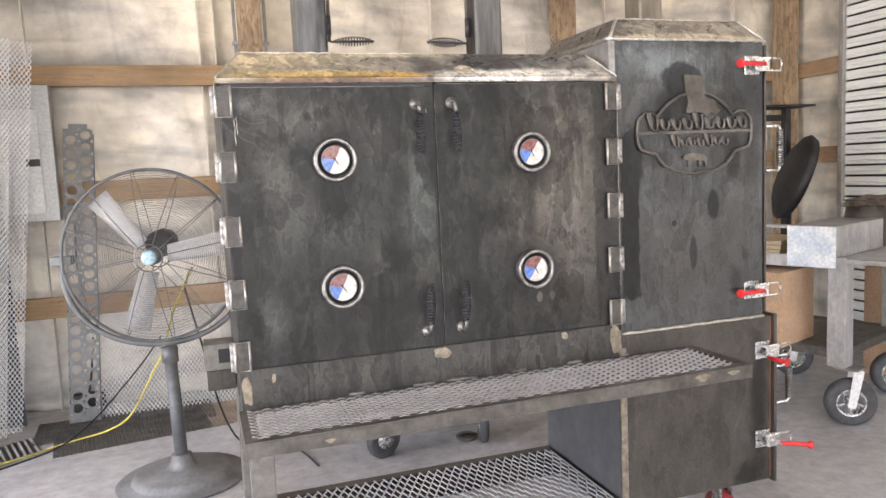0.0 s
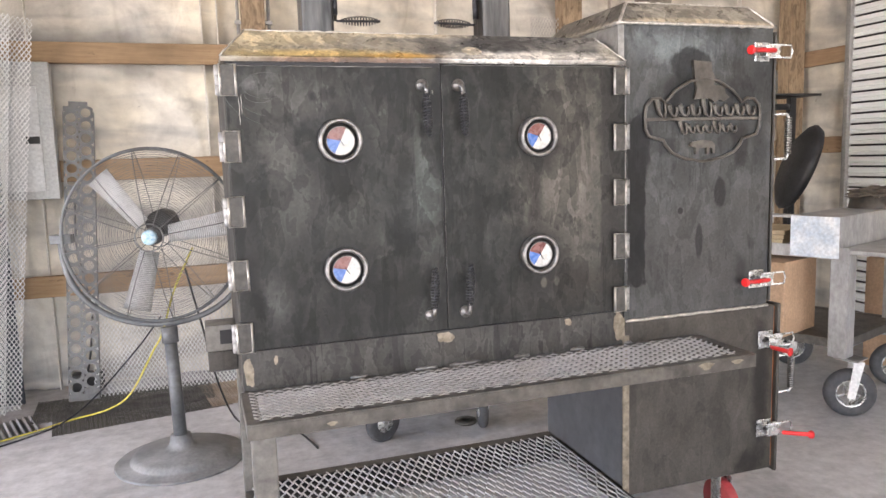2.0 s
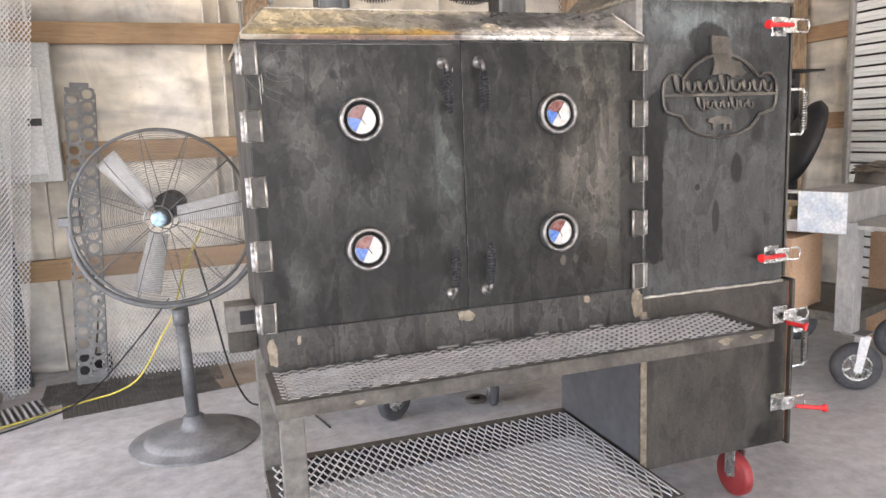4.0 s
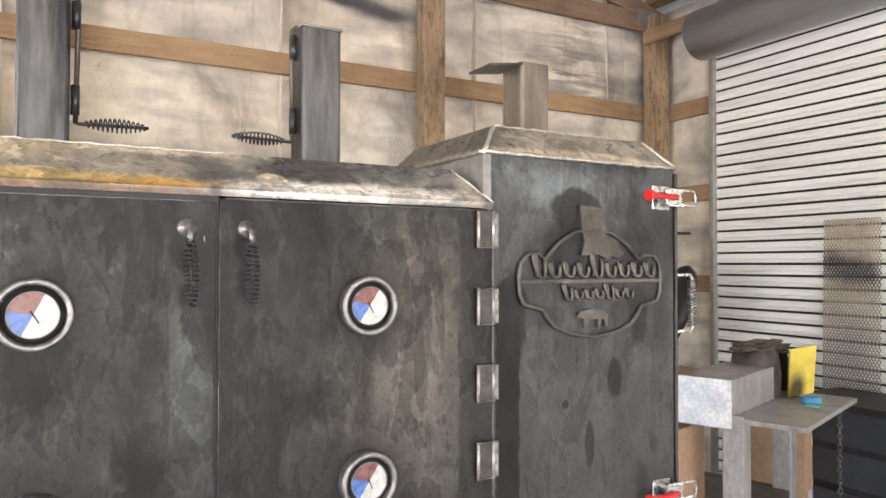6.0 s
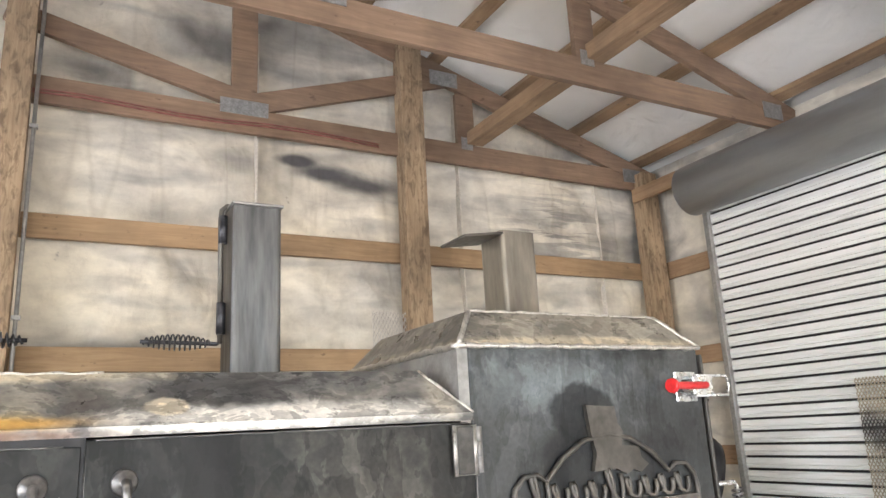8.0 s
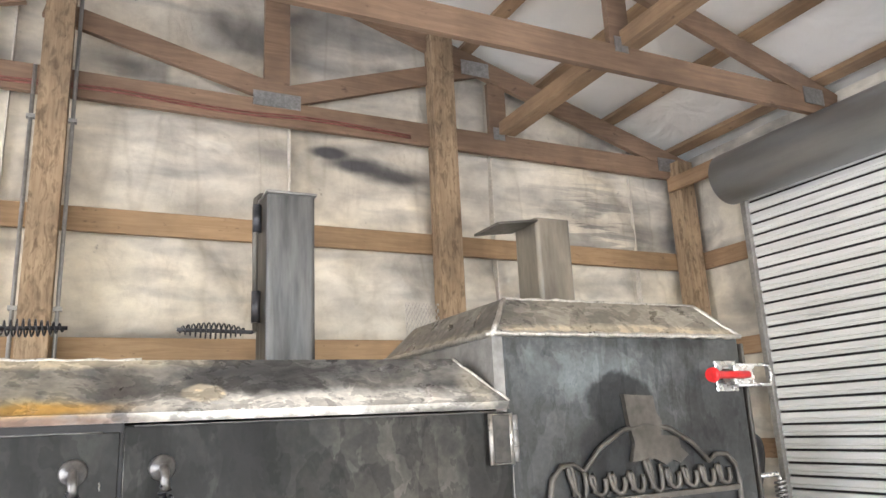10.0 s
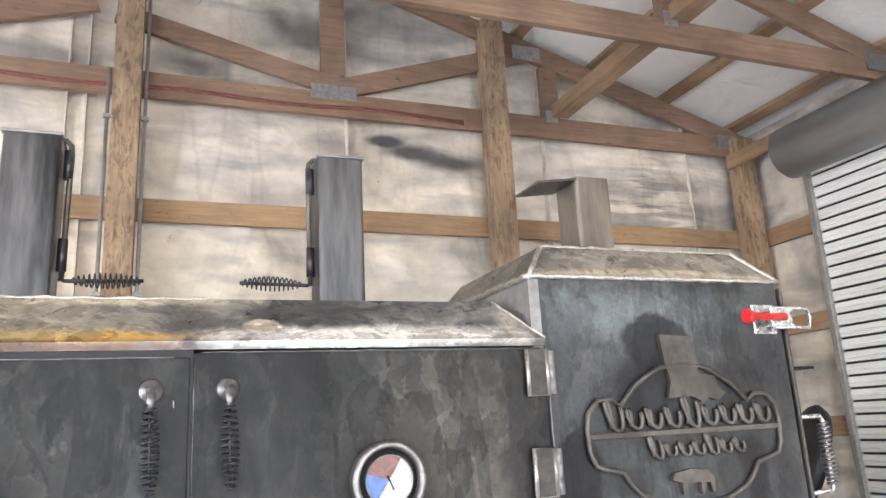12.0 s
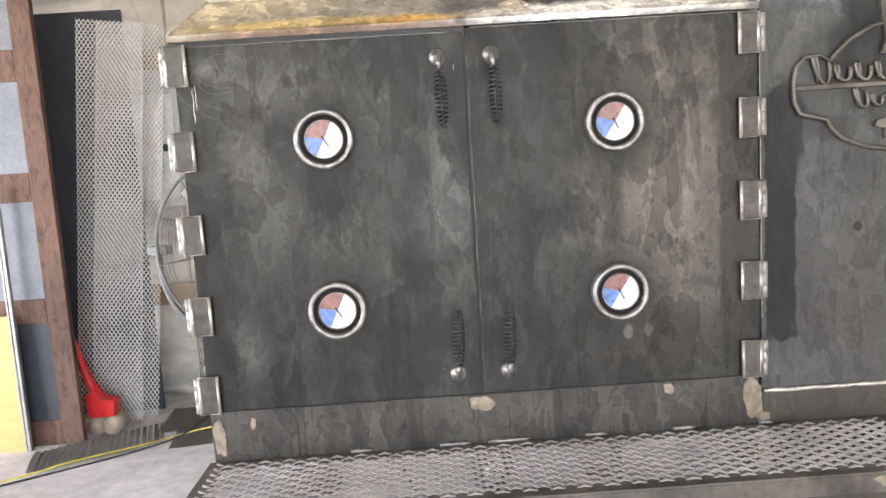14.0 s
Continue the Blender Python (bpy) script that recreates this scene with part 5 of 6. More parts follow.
box(bm, -0.012, -0.004, 0.83, -0.004, 0.62, 0.895, 0.002)
box(bm, -0.010, 0.045, 0.886, 0.58, 0.300, 1.050, 0.004)
box(bm, -0.010, 0.301, 1.035, 0.05, 0.70, 1.050, 0.002)
box(bm, 0.0, 0.66, 0.886, 0.04, 0.70, 1.035, 0.002)
part("steel_bin", bm, CART_STEEL, CART, "welded box on the top plate")
bm = B()
sheet(bm, lambda u, v, k: Vector((-0.0125 - abs(k) * 0.05, 0.047 + u * 0.250, 0.835 + v * 0.214)), 16, 8, 0.02, 2.0)
part("paint_smear", bm, WHITE_PAINT, CART, "white paint brushed on the end")


def cart_wheel(x, y, yaw):
    m = Matrix.Translation((x, y, 0.127)) @ Matrix.Rotation(radians(yaw), 4, "Z") @ Matrix.Rotation(radians(90), 4, "Y")
    bm = B()
    lathe(bm, m, [(0.072, -0.030), (0.10, -0.036), (0.120, -0.028), (0.127, -0.010), (0.127, 0.010), (0.120, 0.028), (0.10, 0.036), (0.072, 0.030)], 44)
    w = part("tyre", bm, TYRE, CART, "dusty black pneumatic tyre")
    bm = B()
    lathe(bm, m, [(0.073, -0.031), (0.070, -0.034), (0.064, -0.026), (0.060, -0.012), (0.060, 0.012), (0.064, 0.026), (0.070, 0.034), (0.073, 0.031)], 40)
    for k in range(5):
        a = 2 * math.pi * k / 5
        sweep(bm, [m @ Vector((0.015 * math.cos(a), 0.015 * math.sin(a), -0.012)), m @ Vector((0.063 * math.cos(a), 0.063 * math.sin(a), -0.014))], 0.007, 6)
    lathe(bm, m, [(0, -0.04), (0.02, -0.038), (0.02, 0.038), (0, 0.04)], 18)
    part("rim", bm, ZINC, w, "spoked metal rim")
    bm = B()
    for s in (-0.046, 0.046):
        p0, p1 = m @ Vector((0, 0, s)), Vector((x, y, 0.305)) + (m.to_3x3() @ Vector((0, 0, s))) - Vector((0.03 * math.cos(radians(yaw + 90)), 0.03 * math.sin(radians(yaw + 90)), 0))
        d = (p1 - p0)
        sd = (m.to_3x3() @ Vector((0, 0, 1)))
        nn = d.normalized().cross(sd) * 0.019
        q = [p0 + nn - d * 0.12, p0 - nn - d * 0.12, p1 - nn * 1.3, p1 + nn * 1.3]
        lo = [bm.verts.new(v - sd * 0.003) for v in q]
        hi = [bm.verts.new(v + sd * 0.003) for v in q]
        bm.faces.new(lo)
        bm.faces.new(hi[::-1])
        for i in range(4):
            bm.faces.new((lo[i], hi[i], hi[(i + 1) % 4], lo[(i + 1) % 4]))
    part("fork", bm, GREY_COLLAR, w, "white painted caster fork")
    bm = B()
    box(bm, x - 0.06, y - 0.06, 0.305, x + 0.06, y + 0.06, 0.314, 0.002)
    part("caster_plate", bm, TUBE, w)


for x, y in ((0.065, 0.0), (0.76, 0.04), (0.065, 0.64), (0.76, 0.64)):
    cart_wheel(x, y, 36)


def carton(at, w, d, h, rz, label):
    m = Matrix.Translation(at) @ Matrix.Rotation(radians(rz), 4, "Z")
    th = thing("cardboard_box", None, label, "box", m=m)
    bm = B()
    box(bm, 0, 0, 0, w, d, h, 0.004)
    part("carton", bm, CARDBOARD, th)
    bm = B()
    box(bm, w * 0.5 - 0.025, -0.0015, h * 0.02, w * 0.5 + 0.025, d + 0.0015, h + 0.0015)
    part("tape", bm, simple("parcel_tape", (0.44, 0.30, 0.18), (0.52, 0.37, 0.23), 10, (0.25, 0.35)), th, "brown parcel tape")
    return th


INK = simple("faded_print", (0.12, 0.075, 0.045), (0.17, 0.11, 0.07), 20, (0.8, 0.9))
c1 = carton((3.24, 3.14, 0.41), 0.46, 0.36, 0.40, 110, "brown cardboard box with faded print on the cart tray")
bm = B()
for x0, x1, z0, z1 in ((0.10, 0.14, 0.25, 0.32), (0.16, 0.20, 0.25, 0.30), (0.22, 0.25, 0.25, 0.30), (0.27, 0.31, 0.25, 0.33), (0.08, 0.20, 0.08, 0.10), (0.08, 0.20, 0.12, 0.14), (0.24, 0.36, 0.08, 0.10)):
    box(bm, x0, 0.361, z0, x1, 0.362, z1)
part("print", bm, INK, c1, "faded dark print bars")
c2 = carton((4.12, 3.22, 0.0), 0.30, 0.30, 0.70, 20, "tall brown cardboard box standing on the floor")
bm = B()
box(bm, 0.05, -0.003, 0.10, 0.16, -0.001, 0.30)
part("paper_label", bm, DIAL_WHITE, c2, "white paper shipping label")
bm = B()
box(bm, 0.08, -0.005, 0.06, 0.17, -0.002, 0.12)
part("orange_sticker", bm, simple("orange_sticker_ink", (0.80, 0.16, 0.03), (0.85, 0.2, 0.05), 20), c2, "round orange sticker")


# ---------- against the gable wall ----------
PANEL = thing("electric_panel", (-0.95, 5.05, 1.23), "grey steel electric panel with a small dark latch", "electric panel")
bm = B()
box(bm, -1.135, 4.985, 1.233, -0.772, 5.072, 2.052, 0.006)
part("panel_body", bm, PAINT_GREY, PANEL)
bm = B()
box(bm, -1.09, 4.975, 1.28, -0.845, 4.984, 1.907, 0.004)
pd = part("panel_door", bm, simple("pale_panel_paint", (0.50, 0.51, 0.50), (0.60, 0.61, 0.60), 4, (0.35, 0.5)), PANEL, "paler hinged door")
bm = B()
box(bm, -0.925, 4.970, 1.568, -0.850, 4.9745, 1.612, 0.002)
part("panel_latch", bm, BLACK, pd)


def holed_strip():
    th = thing("perforated_strip", None, "grey perforated steel strip leaning on the wall", "steel strip", m=Matrix.Translation((-0.800, 4.78, 0.0)) @ Matrix.Rotation(radians(2.5), 4, "Y") @ Matrix.Rotation(radians(-8.6), 4, "X"))
    w, pz, r, t = 0.083, 0.0785, 0.029, 0.004
    bm = B()
    for col in range(2):
        x0 = col * w
        for k in range(22):
            z0 = 0.06 + k * pz + (pz * 0.4 if col else 0.0)
            cx, cz = x0 + w / 2, z0 + pz / 2
            for y in (0.0,):
                ring = [bm.verts.new((cx + r * math.cos(a), y, cz + r * math.sin(a))) for a in [2 * math.pi * (i + 0.5) / 16 for i in range(16)]]
                out = []
                for i in range(16):
                    a = 2 * math.pi * (i + 0.5) / 16
                    ca, sa = math.cos(a), math.sin(a)
                    s = min((w / 2) / max(abs(ca), 1e-6), (pz / 2) / max(abs(sa), 1e-6))
                    out.append(bm.verts.new((cx + ca * s, y, cz + sa * s)))
                for i in range(16):
                    bm.faces.new((ring[i], ring[(i + 1) % 16], out[(i + 1) % 16], out[i]))
    for x0, z0, x1, z1 in ((0, 0, 2 * w, 0.06), (w, 0.06, 2 * w, 0.06 + pz * 0.4), (0, 0.06 + 22 * pz, w, 0.06 + 22.4 * pz), (0.03, 0.06 + 22.4 * pz, 2 * w - 0.03, 0.09 + 22.4 * pz)):
        bm.faces.new([bm.verts.new(p) for p in ((x0, 0, z0), (x1, 0, z0), (x1, 0, z1), (x0, 0, z1))])
    bmesh.ops.remove_doubles(bm, verts=bm.verts[:], dist=0.0008)
    bmesh.ops.solidify(bm, geom=bm.faces[:], thickness=t)
    steel = simple("strip_steel", (0.075, 0.075, 0.075), (0.16, 0.16, 0.157), 6, (0.4, 0.55), 0.2)
    part("web_plate", bm, steel, th)
    for x in (-0.004, 2 * w):
        bm = B()
        box(bm, x, 0, 0, x + 0.004, 0.03, 0.06 + 22 * pz)
        part("flange", bm, steel, th)


holed_strip()


def mesh_sheet(name_label, m, w, h, lwd, swd, mat, strand=0.006):
    th = thing("expanded_metal_sheet", None, name_label, "metal mesh", group="loose mesh sheets", m=m)
    bm = B()
    expanded(bm, Matrix.Identity(4), w, h, lwd, swd, strand, 0.003, 1.0)
    part("mesh", bm, mat, th)
    return th


def upright(x, y, z, lean, turn):
    """Pose of a sheet that stands on its long way: local x goes up the wall, local y along it."""
    return Matrix.Translation((x, y, z)) @ Matrix.Rotation(radians(turn), 4, "Z") @ Matrix.Rotation(radians(-lean), 4, "X") @ Matrix.Rotation(radians(90), 4, "X") @ Matrix.Rotation(radians(90), 4, "Z") @ Matrix.Rotation(radians(180), 4, "X")


mesh_sheet("tall pale expanded metal sheet standing against a dark sheet", upright(-1.49, 4.70, 0.0, 2.0, 4) @ Matrix.Rotation(radians(5.5), 4, "Z"), 2.34, 0.36, 0.036, 0.024, MESH_PALE, 0.0046)
mesh_sheet("pale expanded metal sheet standing behind another sheet", upright(-1.44, 4.77, 0.0, 2.0, 4) @ Matrix.Rotation(radians(6.3), 4, "Z"), 2.34, 0.38, 0.036, 0.024, MESH_PALE, 0.0046)
mesh_sheet("pale expanded metal sheet leaning low on the wall", upright(-0.66, 4.82, 0.0, 12, 0), 0.66, 1.06, 0.036, 0.024, MESH_PALE, 0.0046)
mesh_sheet("expanded metal offcut standing against the gable wall", upright(2.42, 4.98, 0.0, 0.8, 0), 2.42, 0.33, 0.045, 0.024, MESH_STEEL, 0.0042)
mesh_sheet("dark expanded metal sheet lying on the floor", Matrix.Translation((-0.80, 4.22, 0.006)) @ Matrix.Rotation(radians(9), 4, "Z"), 0.95, 0.44, 0.045, 0.024, TUBE_DARK, 0.0050)
mesh_sheet("dark expanded metal sheet lying flat near the wall", Matrix.Translation((-0.95, 4.45, 0.012)) @ Matrix.Rotation(radians(4), 4, "Z"), 1.0, 0.40, 0.045, 0.024, TUBE_DARK, 0.0050)
mesh_sheet("rusty expanded metal sheet lying on the floor", Matrix.Translation((0.02, 4.35, 0.010)) @ Matrix.Rotation(radians(10), 4, "Z"), 0.60, 0.46, 0.045, 0.024, RUSTY, 0.0050)
# strip hung on the rolling door
STRIP = thing("expanded_metal_sheet", None, "narrow tan expanded metal strip leaning on the rolling door", "metal mesh", group="loose mesh sheets",
              m=Matrix.Translation((4.84, 3.60, 0.0)) @ Matrix.Rotation(radians(1.5), 4, "Y") @ Matrix.Rotation(radians(-90), 4, "Z") @ Matrix.Rotation(radians(90), 4, "X") @ Matrix.Rotation(radians(90), 4, "Z") @ Matrix.Rotation(radians(180), 4, "X"))
bm = B()
expanded(bm, Matrix.Identity(4), 1.86, 0.37, 0.036, 0.022, 0.0062, 0.003, 1.0)


def tan_mesh():
    m, nt, b = node_mat("sprayed_tan_mesh")
    pos = coords(nt, rot=(radians(90), 0, 0))
    n = noise_tex(nt, pos, 5, 5, 0.6)
    c = ramp(nt, n, [(0.35, (0.36, 0.32, 0.25)), (0.65, (0.48, 0.42, 0.32))])
    c = mix(nt, blob(nt, pos, 0.70, 0.18, 0.75, 0.4, 0.5, 0.3, 5.0, 0.7), c, (0.22, 0.22, 0.215))
    for cx, cz in ((1.57, 0.05), (1.49, 0.30), (1.53, 0.18)):
        c = mix(nt, blob(nt, pos, cx, cz, 0.15, 0.20, 0.7, 0.35, 12.0, 0.97), c, (0.015, 0.016, 0.018))
    nt.links.new(c, b.inputs["Base Color"])
    b.inputs["Roughness"].default_value = 0.6
    return m


part("mesh", bm, tan_mesh(), STRIP)

# dark sheet and glazed door leaf at the side
bm = B()
box(bm, -1.57, 4.90, 0.0, -1.06, 4.915, 2.39, 0.003)
tagged(part("dark_sheet", bm, DARK_SHEET), "tall dark blue-grey metal sheet leaning by the wall", "metal sheet")
LEAF = thing("glazed_door_leaf", (-1.8, 4.42, 0), "worn brown wooden door leaf with glass panes", "door")
for name, x0, x1, z0, z1 in (("stile", -1.435, -1.322, 0.0, 2.75), ("stile", -2.390, -2.280, 0.0, 2.75), ("rail", -2.280, -1.435, 2.62, 2.75), ("rail", -2.280, -1.435, 1.95, 2.11),
                             ("rail", -2.280, -1.435, 1.33, 1.48), ("rail", -2.280, -1.435, 0.68, 0.81), ("rail", -2.280, -1.435, 0.0, 0.14)):
    bm = B()
    box(bm, x0, 4.40, z0, x1, 4.44, z1, 0.004)
    part(name, bm, WOOD_RED, LEAF)
GLASSY = simple("dusty_glass", (0.10, 0.115, 0.135), (0.16, 0.175, 0.20), 5, (0.35, 0.5))
for z0, z1 in ((2.11, 2.62), (1.48, 1.95), (0.81, 1.33)):
    bm = B()
    box(bm, -2.280, 4.415, z0, -1.435, 4.423, z1)
    part("pane", bm, GLASSY, LEAF, "dusty grey pane")
bm = B()
box(bm, -2.280, 4.412, 0.14, -1.435, 4.426, 0.68)
part("lower_panel", bm, DARK_SHEET, LEAF, "dark lower panel")
PLYB = thing("plywood_board", (-2.0, 4.34, 0), "orange plywood board with an aluminium edge beside a door leaf", "plywood")
bm = B()
box(bm, -2.40, 4.335, 0.0, -1.602, 4.350, 0.74, 0.002)
part("board", bm, simple("orange_plywood", (0.62, 0.34, 0.12), (0.74, 0.44, 0.18), 3, (0.5, 0.65), 0, 0.05, (1, 1, 6)), PLYB)
for x0, x1 in ((-1.600, -1.590), (-1.586, -1.570)):
    bm = B()
    box(bm, x0, 4.325, 0.0, x1, 4.352, 1.42, 0.002)
    part("edge_strip", bm, TRACK, PLYB, "aluminium edge strip")

# floor jack
JACK = thing("floor_jack", (-1.35, 4.6, 0), "red trolley jack with a raised lever beside a dark sheet", "floor jack")
bm = B()
prism(bm, [(-1.34, 0.10), (-1.20, 0.10), (-1.19, 0.19), (-1.26, 0.20), (-1.30, 0.26), (-1.35, 0.22)], 4.52, 4.60)
part("jack_body", bm, RED, JACK)
bm = B()
sweep(bm, [(-1.27, 4.56, 0.16), (-1.34, 4.57, 0.30), (-1.46, 4.60, 0.66), (-1.53, 4.61, 0.86)], [0.030, 0.026, 0.018, 0.016], 10)
part("jack_lever", bm, RED, JACK)
bm = B()
sweep(bm, [(-1.62, 4.50, 0.42), (-1.50, 4.52, 0.12), (-1.46, 4.53, 0.05)], 0.020, 10)
part("jack_foot", bm, RED, JACK)
bm = B()
sweep(bm, [(-1.66, 4.54, 0.56), (-1.48, 4.48, 0.12), (-1.45, 4.47, 0.05)], 0.015, 10)
lathe(bm, Matrix.Translation((-1.443, 4.465, 0.03)), [(0, -0.03), (0.022, -0.02), (0.03, 0), (0.022, 0.02), (0, 0.03)], 16)
part("jack_bar", bm, ZINC, JACK, "silver bar with a round end")
bm = B()
for x in (-1.30, -1.21):
    lathe(bm, Matrix.Translation((x, 4.50, 0.05)) @ Matrix.Rotation(radians(-90), 4, "X"), [(0, 0), (0.05, 0), (0.05, 0.12), (0, 0.12)], 20)
part("jack_wheel", bm, simple("tan_caster", (0.30, 0.24, 0.18), (0.42, 0.35, 0.28), 10), JACK)

# ribbed sheet lying on the floor
bm = B()
n = 20
va, vb = [], []
for i in range(n * 4 + 1):
    k = 0.66 * i / (n * 4)
    z = 0.006 + 0.010 * (1 if (i // 2) % 2 else 0)
    va.append(bm.verts.new((-1.43 + 0.85 * k, 3.99 + 0.53 * k, z)))
    vb.append(bm.verts.new((-1.53 + 0.85 * k, 4.27 + 0.53 * k, z)))
for i in range(n * 4):
    bm.faces.new((va[i], va[i + 1], vb[i + 1], vb[i]))
bmesh.ops.solidify(bm, geom=bm.faces[:], thickness=0.0015)
tagged(part("ribbed_sheet", bm, MESH_PALE), "ribbed galvanised sheet lying on the floor", "metal sheet")


def cable(name, pts, r, mat, label):
    bm = B()
    v = [Vector(p) for p in pts]
    out = []
    for i in range(len(v) - 1):
        p0, p1, p2, p3 = v[max(i - 1, 0)], v[i], v[i + 1], v[min(i + 2, len(v) - 1)]
        for k in range(8):
            t = k / 8
            out.append(0.5 * ((2 * p1) + (p2 - p0) * t + (2 * p0 - 5 * p1 + 4 * p2 - p3) * t * t + (3 * p1 - p0 - 3 * p2 + p3) * t ** 3))
    out.append(v[-1])
    sweep(bm, out, r, 8)
    tagged(part(name, bm, mat), label, "cable")


cable("extension_cord", [(-2.4, 3.25, 0.007), (-1.43, 3.93, 0.022), (-1.234, 4.085, 0.024), (-0.98, 4.27, 0.012), (-0.727, 4.444, 0.012), (-0.55, 4.42, 0.05), (-0.40, 4.20, 0.19), (-0.24, 3.86, 0.50), (-0.185, 3.76, 0.61), (-0.12, 3.86, 0.80), (-0.02, 3.90, 1.00)], 0.0052, YELLOW_CORD, "yellow extension cord running up to the fan")
cable("black_hose", [(-1.8, 3.7, 0.008), (-0.98, 4.20, 0.008), (-0.70, 4.40, 0.06), (-0.42, 4.60, 0.30), (-0.22, 4.3, 0.58)], 0.005, SPRING, "thin dark cable hanging behind the fan")
cable("fan_cord", [(-0.06, 3.74, 0.92), (0.0, 3.76, 0.62), (0.06, 3.85, 0.28), (0.14, 3.95, 0.05), (0.24, 3.95, 0.006), (0.42, 3.8, 0.006), (0.5, 3.5, 0.006)], 0.005, BLACK, "black fan power cord drooping to the floor")
cable("panel_cable", [(-0.70, 5.0, 1.21), (-0.71, 5.0, 0.90), (-0.66, 4.98, 0.55), (-0.68, 4.97, 0.30), (-0.72, 4.96, 0.10)], 0.006, BLACK, "black cable hanging below the electric panel")
bm = B()
box(bm, -0.80, 4.93, 0.02, -0.62, 5.0, 0.14, 0.006)
tagged(part("junction_box", bm, BLACK), "black box on the floor by the wall", "box")

# odd parts on the floor behind the smoker
DOLLY = thing("low_dolly", (1.1, 3.6, 0), "low flat steel dolly on dark rubber casters", "dolly")
bm = B()
box(bm, 0.62, 3.40, 0.262, 1.60, 3.95, 0.290, 0.004)
part("deck", bm, TUBE_DARK, DOLLY)
for x, y, yaw in ((0.83, 3.48, 25), (1.36, 3.46, 75), (0.75, 3.88, 40), (1.5, 3.88, 10)):
    m = Matrix.Translation((x, y, 0.1)) @ Matrix.Rotation(radians(yaw), 4, "Z") @ Matrix.Rotation(radians(90), 4, "X")
    bm = B()
    lathe(bm, m, [(0.05, -0.02), (0.085, -0.024), (0.1, -0.012), (0.1, 0.012), (0.085, 0.024), (0.05, 0.02)], 32)
    w = part("caster_tyre", bm, TYRE, DOLLY)
    bm = B()
    lathe(bm, m, [(0, -0.026), (0.05, -0.022), (0.05, 0.022), (0, 0.026)], 24)
    for s in (-1, 1):
        box(bm, -0.02, -0.02, s * 0.032 - 0.002, 0.02, 0.165, s * 0.032 + 0.002, 0, m)
    part("caster_fork", bm, ZINC, w)
bm = B()
lathe(bm, Matrix.Translation((1.30, 3.55, 0.0)), [(0.025, 0.0), (0.055, 0.0), (0.06, 0.008), (0.055, 0.018), (0.025, 0.018)], 24)
tagged(part("steel_ring", bm, TUBE_DARK), "dark steel ring lying on the floor", "ring")

# ---------- behind the cart ----------
STAND = thing("steel_stand", (4.05, 4.4, 0), "tall black steel stand with a flat top plate", "stand")
bm = B()
box(bm, 3.78, 4.25, 1.772, 4.38, 4.56, 1.788, 0.002)
part("top_plate", bm, STEEL_SHADE_BLACK, STAND)
for x in (3.87, 4.23):
    bm = B()
    box(bm, x, 4.38, 0.0, x + 0.05, 4.43, 1.772, 0.004)
    part("upright", bm, STEEL_SHADE_BLACK, STAND)
bm = B()
box(bm, 3.92, 4.385, 1.68, 4.23, 4.425, 1.725, 0.003)
part("crossbar", bm, STEEL_SHADE_BLACK, STAND)
BF = thing("black_fan", (4.10, 4.22, 0), "black round shop fan tilted on a low pole", "fan")
BM_ = Matrix.Translation((4.13, 4.20, 1.262)) @ Matrix.Rotation(radians(24), 4, "Y") @ Matrix.Rotation(radians(62), 4, "Z") @ Matrix.Rotation(radians(90), 4, "X") @ Matrix.Scale(1.2, 4)
bm = B()
lathe(bm, BM_, [(0, -0.06), (0.18, -0.055), (0.25, -0.02), (0.265, 0.0), (0.25, 0.03), (0.24, 0.03)], 40)
part("fan_shell", bm, STEEL_SHADE_BLACK, BF)
bm = B()
for i in range(14):
    r = 0.05 + 0.20 * i / 13
    sweep(bm, [BM_ @ Vector((r * math.cos(2 * math.pi * j / 36), r * math.sin(2 * math.pi * j / 36), 0.06 - 0.03 * (r / 0.25) ** 2)) for j in range(36)], 0.002, 4, True)
part("fan_guard", bm, BLACK, BF)
bm = B()
cyl(bm, (4.10, 4.22, 0.02), (4.10, 4.22, 1.20), 0.022, 14)
part("fan_pole", bm, STEEL_SHADE_BLACK, BF)
bm = B()
lathe(bm, Matrix.Translation((4.10, 4.22, 0.0)), [(0, 0), (0.15, 0), (0.15, 0.012), (0.03, 0.03), (0, 0.03)], 28)
part("fan_foot", bm, STEEL_SHADE_BLACK, BF)

CAB = thing("tool_cabinet", (4.5, 3.35, 0), "black steel tool cabinet against the rolling door", "cabinet")
bm = B()
box(bm, 4.26, 2.75, 0.06, 4.81, 3.45, 0.80, 0.006)
part("cabinet_body", bm, STEEL_SHADE_BLACK, CAB)
for z in (0.14, 0.36, 0.58):
    bm = B()
    box(bm, 4.252, 2.80, z, 4.259, 3.40, z + 0.18, 0.002)
    part("drawer", bm, DARK_SHEET, CAB)
bm = B()
for x, y in ((4.29, 2.78), (4.74, 2.78), (4.29, 3.38), (4.74, 3.38)):
    box(bm, x, y, 0.0, x + 0.04, y + 0.04, 0.06)
part("feet", bm, BLACK, CAB)

# things on the cart's top plate (placed in the cart's own axes)


def on_cart(name, label, category, x, y, z=0.886, rz=0):
    return thing(name, None, label, category, m=CM @ Matrix.Translation((x, y, z)) @ Matrix.Rotation(radians(rz), 4, "Z"))


YEL = on_cart("yellow_panel", "yellow plastic panel with a scorched dark patch", "panel", 0.66, 0.00, rz=-28)
bm = B()
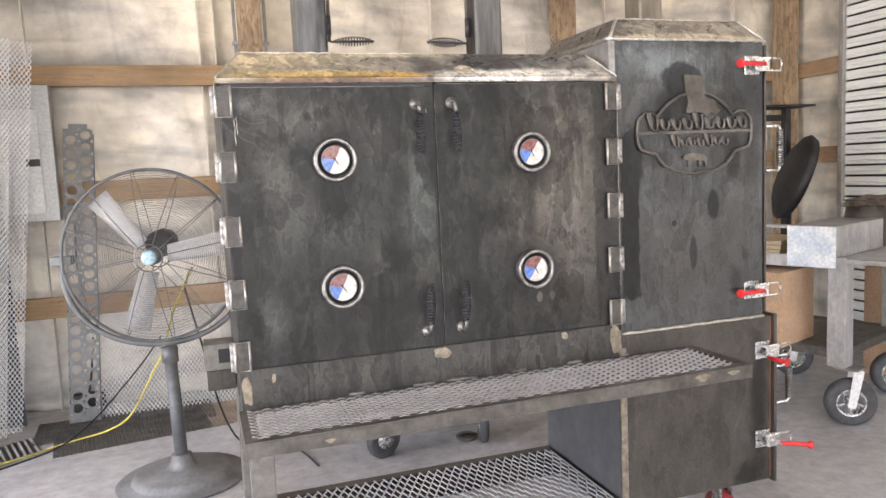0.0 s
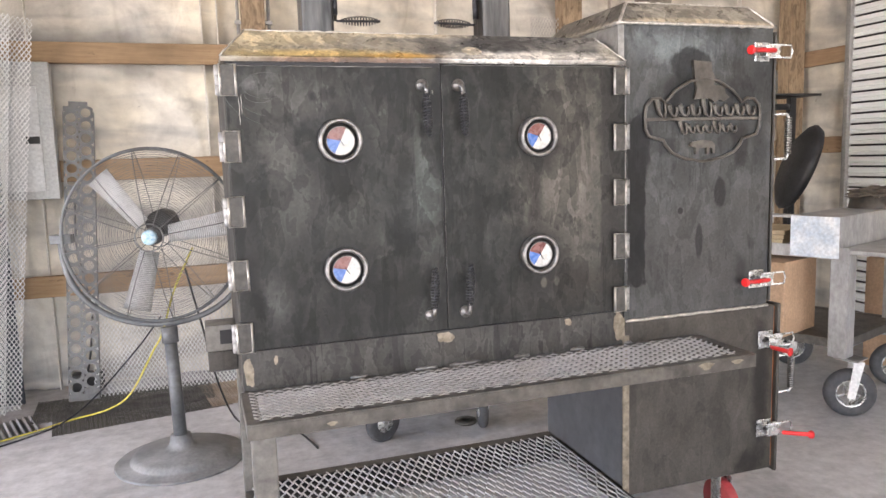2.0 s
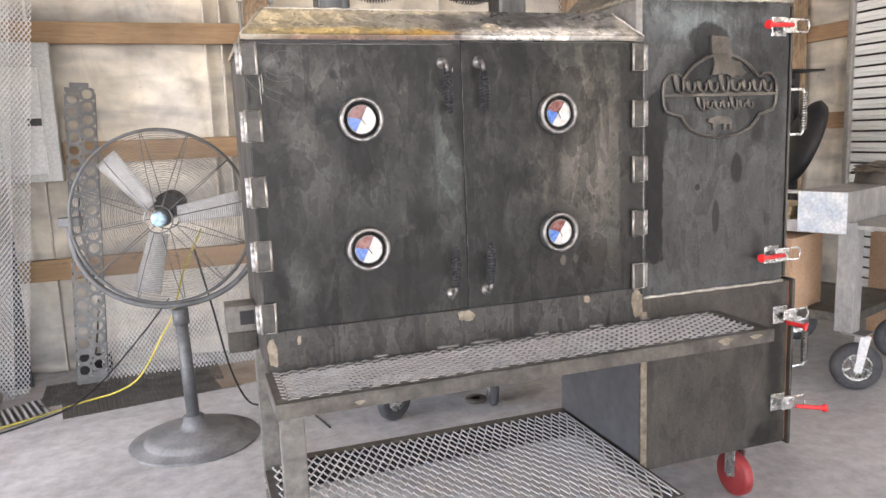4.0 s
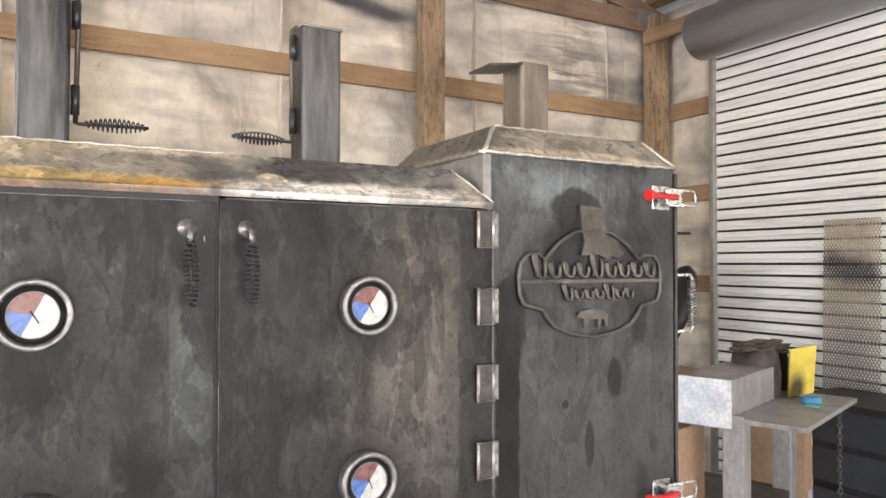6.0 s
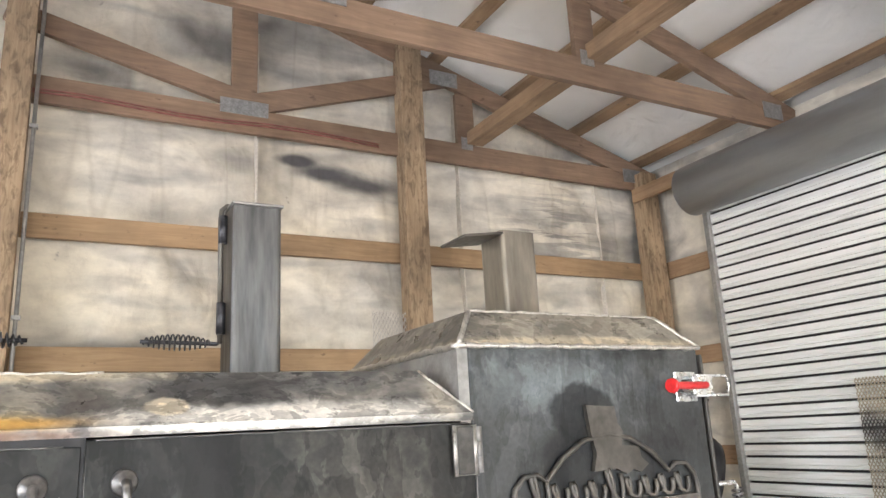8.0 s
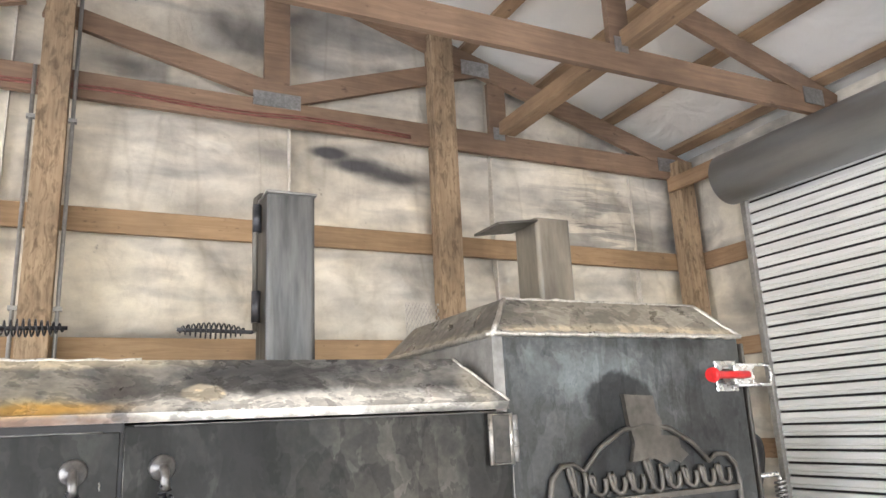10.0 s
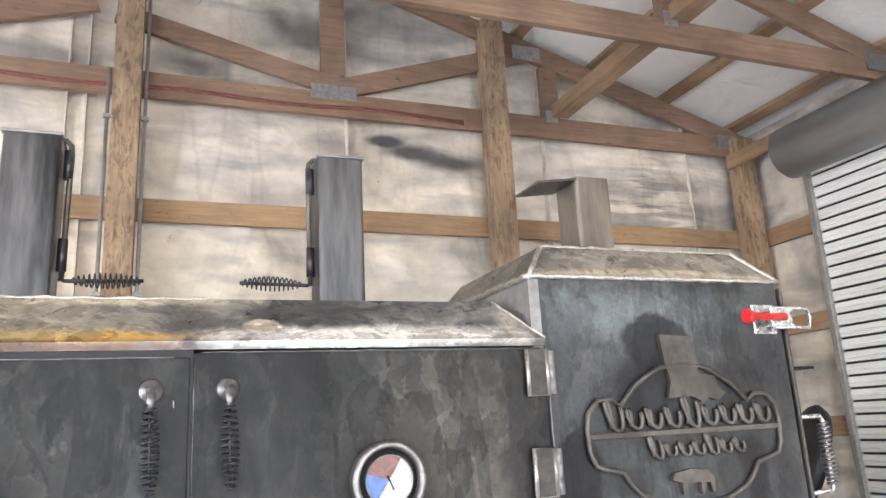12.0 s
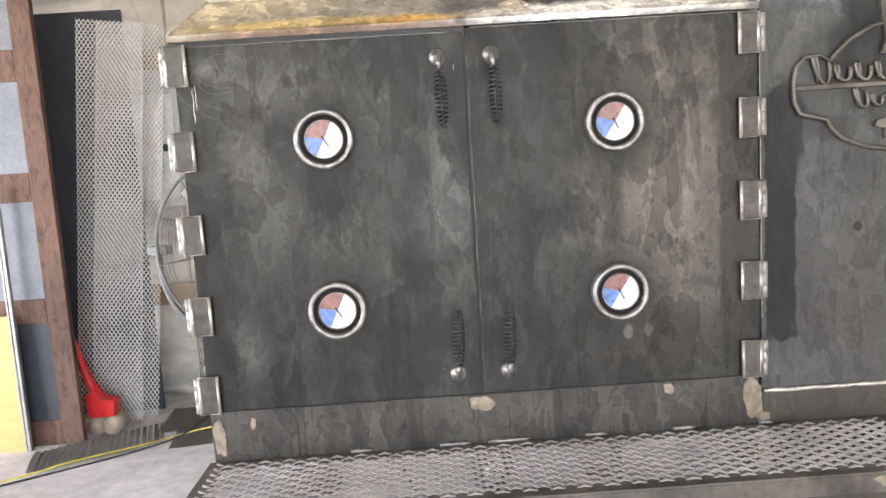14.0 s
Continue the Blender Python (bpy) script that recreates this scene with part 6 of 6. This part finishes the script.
box(bm, 0, 0, 0, 0.17, 0.012, 0.255, 0.003, Matrix.Rotation(radians(10), 4, "X") @ Matrix.Rotation(radians(-6), 4, "Y"))


def scorched():
    m, nt, b = node_mat("scorched_yellow")
    v = coords(nt)
    n = noise_tex(nt, v, 9, 4, 0.6)
    c = ramp(nt, n, [(0.35, (0.62, 0.48, 0.05)), (0.65, (0.78, 0.66, 0.12))])
    c = mix(nt, blob(nt, v, 0.045, 0.03, 0.085, 0.15, 0.6, 0.2, 12.0, 0.95), c, (0.05, 0.03, 0.015))
    nt.links.new(c, b.inputs["Base Color"])
    b.inputs["Roughness"].default_value = 0.35
    return m


part("panel_sheet", bm, scorched(), YEL)
HEL = on_cart("welding_helmet", "dark worn welding helmet resting behind a yellow panel", "helmet", 0.62, 0.12, rz=-20)
bm = B()
lathe(bm, Matrix.Translation((0.02, 0.05, 0.0)), [(0.12, 0.0), (0.125, 0.12), (0.11, 0.22), (0.07, 0.27), (0, 0.285)], 26)
part("helmet_shell", bm, simple("worn_brown_black", (0.02, 0.018, 0.016), (0.10, 0.08, 0.06), 12, (0.4, 0.6)), HEL)
bm = B()
bmesh.ops.create_icosphere(bm, subdivisions=4, radius=1.0)
for v in bm.verts:
    k = 1 + 0.55 * noise.fractal(v.co * 2.2 + Vector((3, 1, 0)), 1.0, 2.0, 4)
    v.co = Vector((0.03 + v.co.x * 0.17 * k, 0.03 + v.co.y * 0.09 * k, 0.25 + v.co.z * 0.035 * k))
part("leather_glove", bm, simple("burnt_leather", (0.05, 0.042, 0.034), (0.16, 0.13, 0.10), 16, (0.6, 0.8), 0, 0.3), HEL, "crumpled burnt leather on top")
WEL = on_cart("power_supply", "small black slotted power supply with a white label", "machine", 0.86, 0.06, rz=-15)
bm = B()
box(bm, 0, 0, 0, 0.12, 0.20, 0.20, 0.006)
part("case", bm, BLACK, WEL)
for i in range(6):
    bm = B()
    box(bm, -0.003, 0.03, 0.04 + i * 0.022, 0.0, 0.17, 0.050 + i * 0.022)
    part("slot", bm, DARK_SHEET, WEL)
bm = B()
box(bm, 0.02, -0.003, 0.06, 0.09, -0.0005, 0.13)
part("label_plate", bm, PAINT_GREY, WEL)
bm = B()
box(bm, 0.0, -0.002, 0.185, 0.12, 0.0, 0.2)
part("top_strip", bm, DIAL_WHITE, WEL)
TAPE = on_cart("tape_roll", "bright blue tape roll lying on the top plate", "tape", 0.56, -0.13)
bm = B()
lathe(bm, Matrix.Identity(4), [(0.022, 0), (0.045, 0), (0.047, 0.003), (0.047, 0.032), (0.045, 0.035), (0.022, 0.035), (0.022, 0)], 28)
part("roll", bm, simple("blue_tape", (0.05, 0.28, 0.55), (0.08, 0.36, 0.65), 20, (0.4, 0.5)), TAPE)
PAD = on_cart("abrasive_pad", "flat green abrasive pad on the top plate", "pad", 0.47, -0.20, rz=12)
bm = B()
box(bm, 0, 0, 0, 0.11, 0.07, 0.010, 0.003)
part("pad", bm, simple("green_abrasive", (0.10, 0.30, 0.22), (0.16, 0.40, 0.30), 40, (0.7, 0.9), 0, 0.3), PAD)
CH = on_cart("hanging_chain", "thin steel chain hanging from the cart edge", "chain", 0.60, -0.245, 0.0)
for i in range(26):
    bm = B()
    z = 0.845 - i * 0.026
    pts = []
    for k in range(12):
        a = 2 * math.pi * k / 12
        u, w = 0.010 * math.cos(a), 0.017 * math.sin(a)
        pts.append((u, 0, z + w) if i % 2 else (0, u, z + w))
    sweep(bm, pts, 0.0028, 5, True)
    part("link", bm, TUBE_DARK, CH)

PLY = on_cart("plywood_offcut", "pale plywood offcuts stacked on the cart top", "plywood", 0.03, 0.36)
for i in range(3):
    bm = B()
    box(bm, 0.0 + 0.01 * i, 0.0, 0.024 * i, 0.42 - 0.03 * i, 0.27 - 0.02 * i, 0.024 * i + 0.0225, 0.002)
    part("board", bm, WOOD_PALE, PLY)
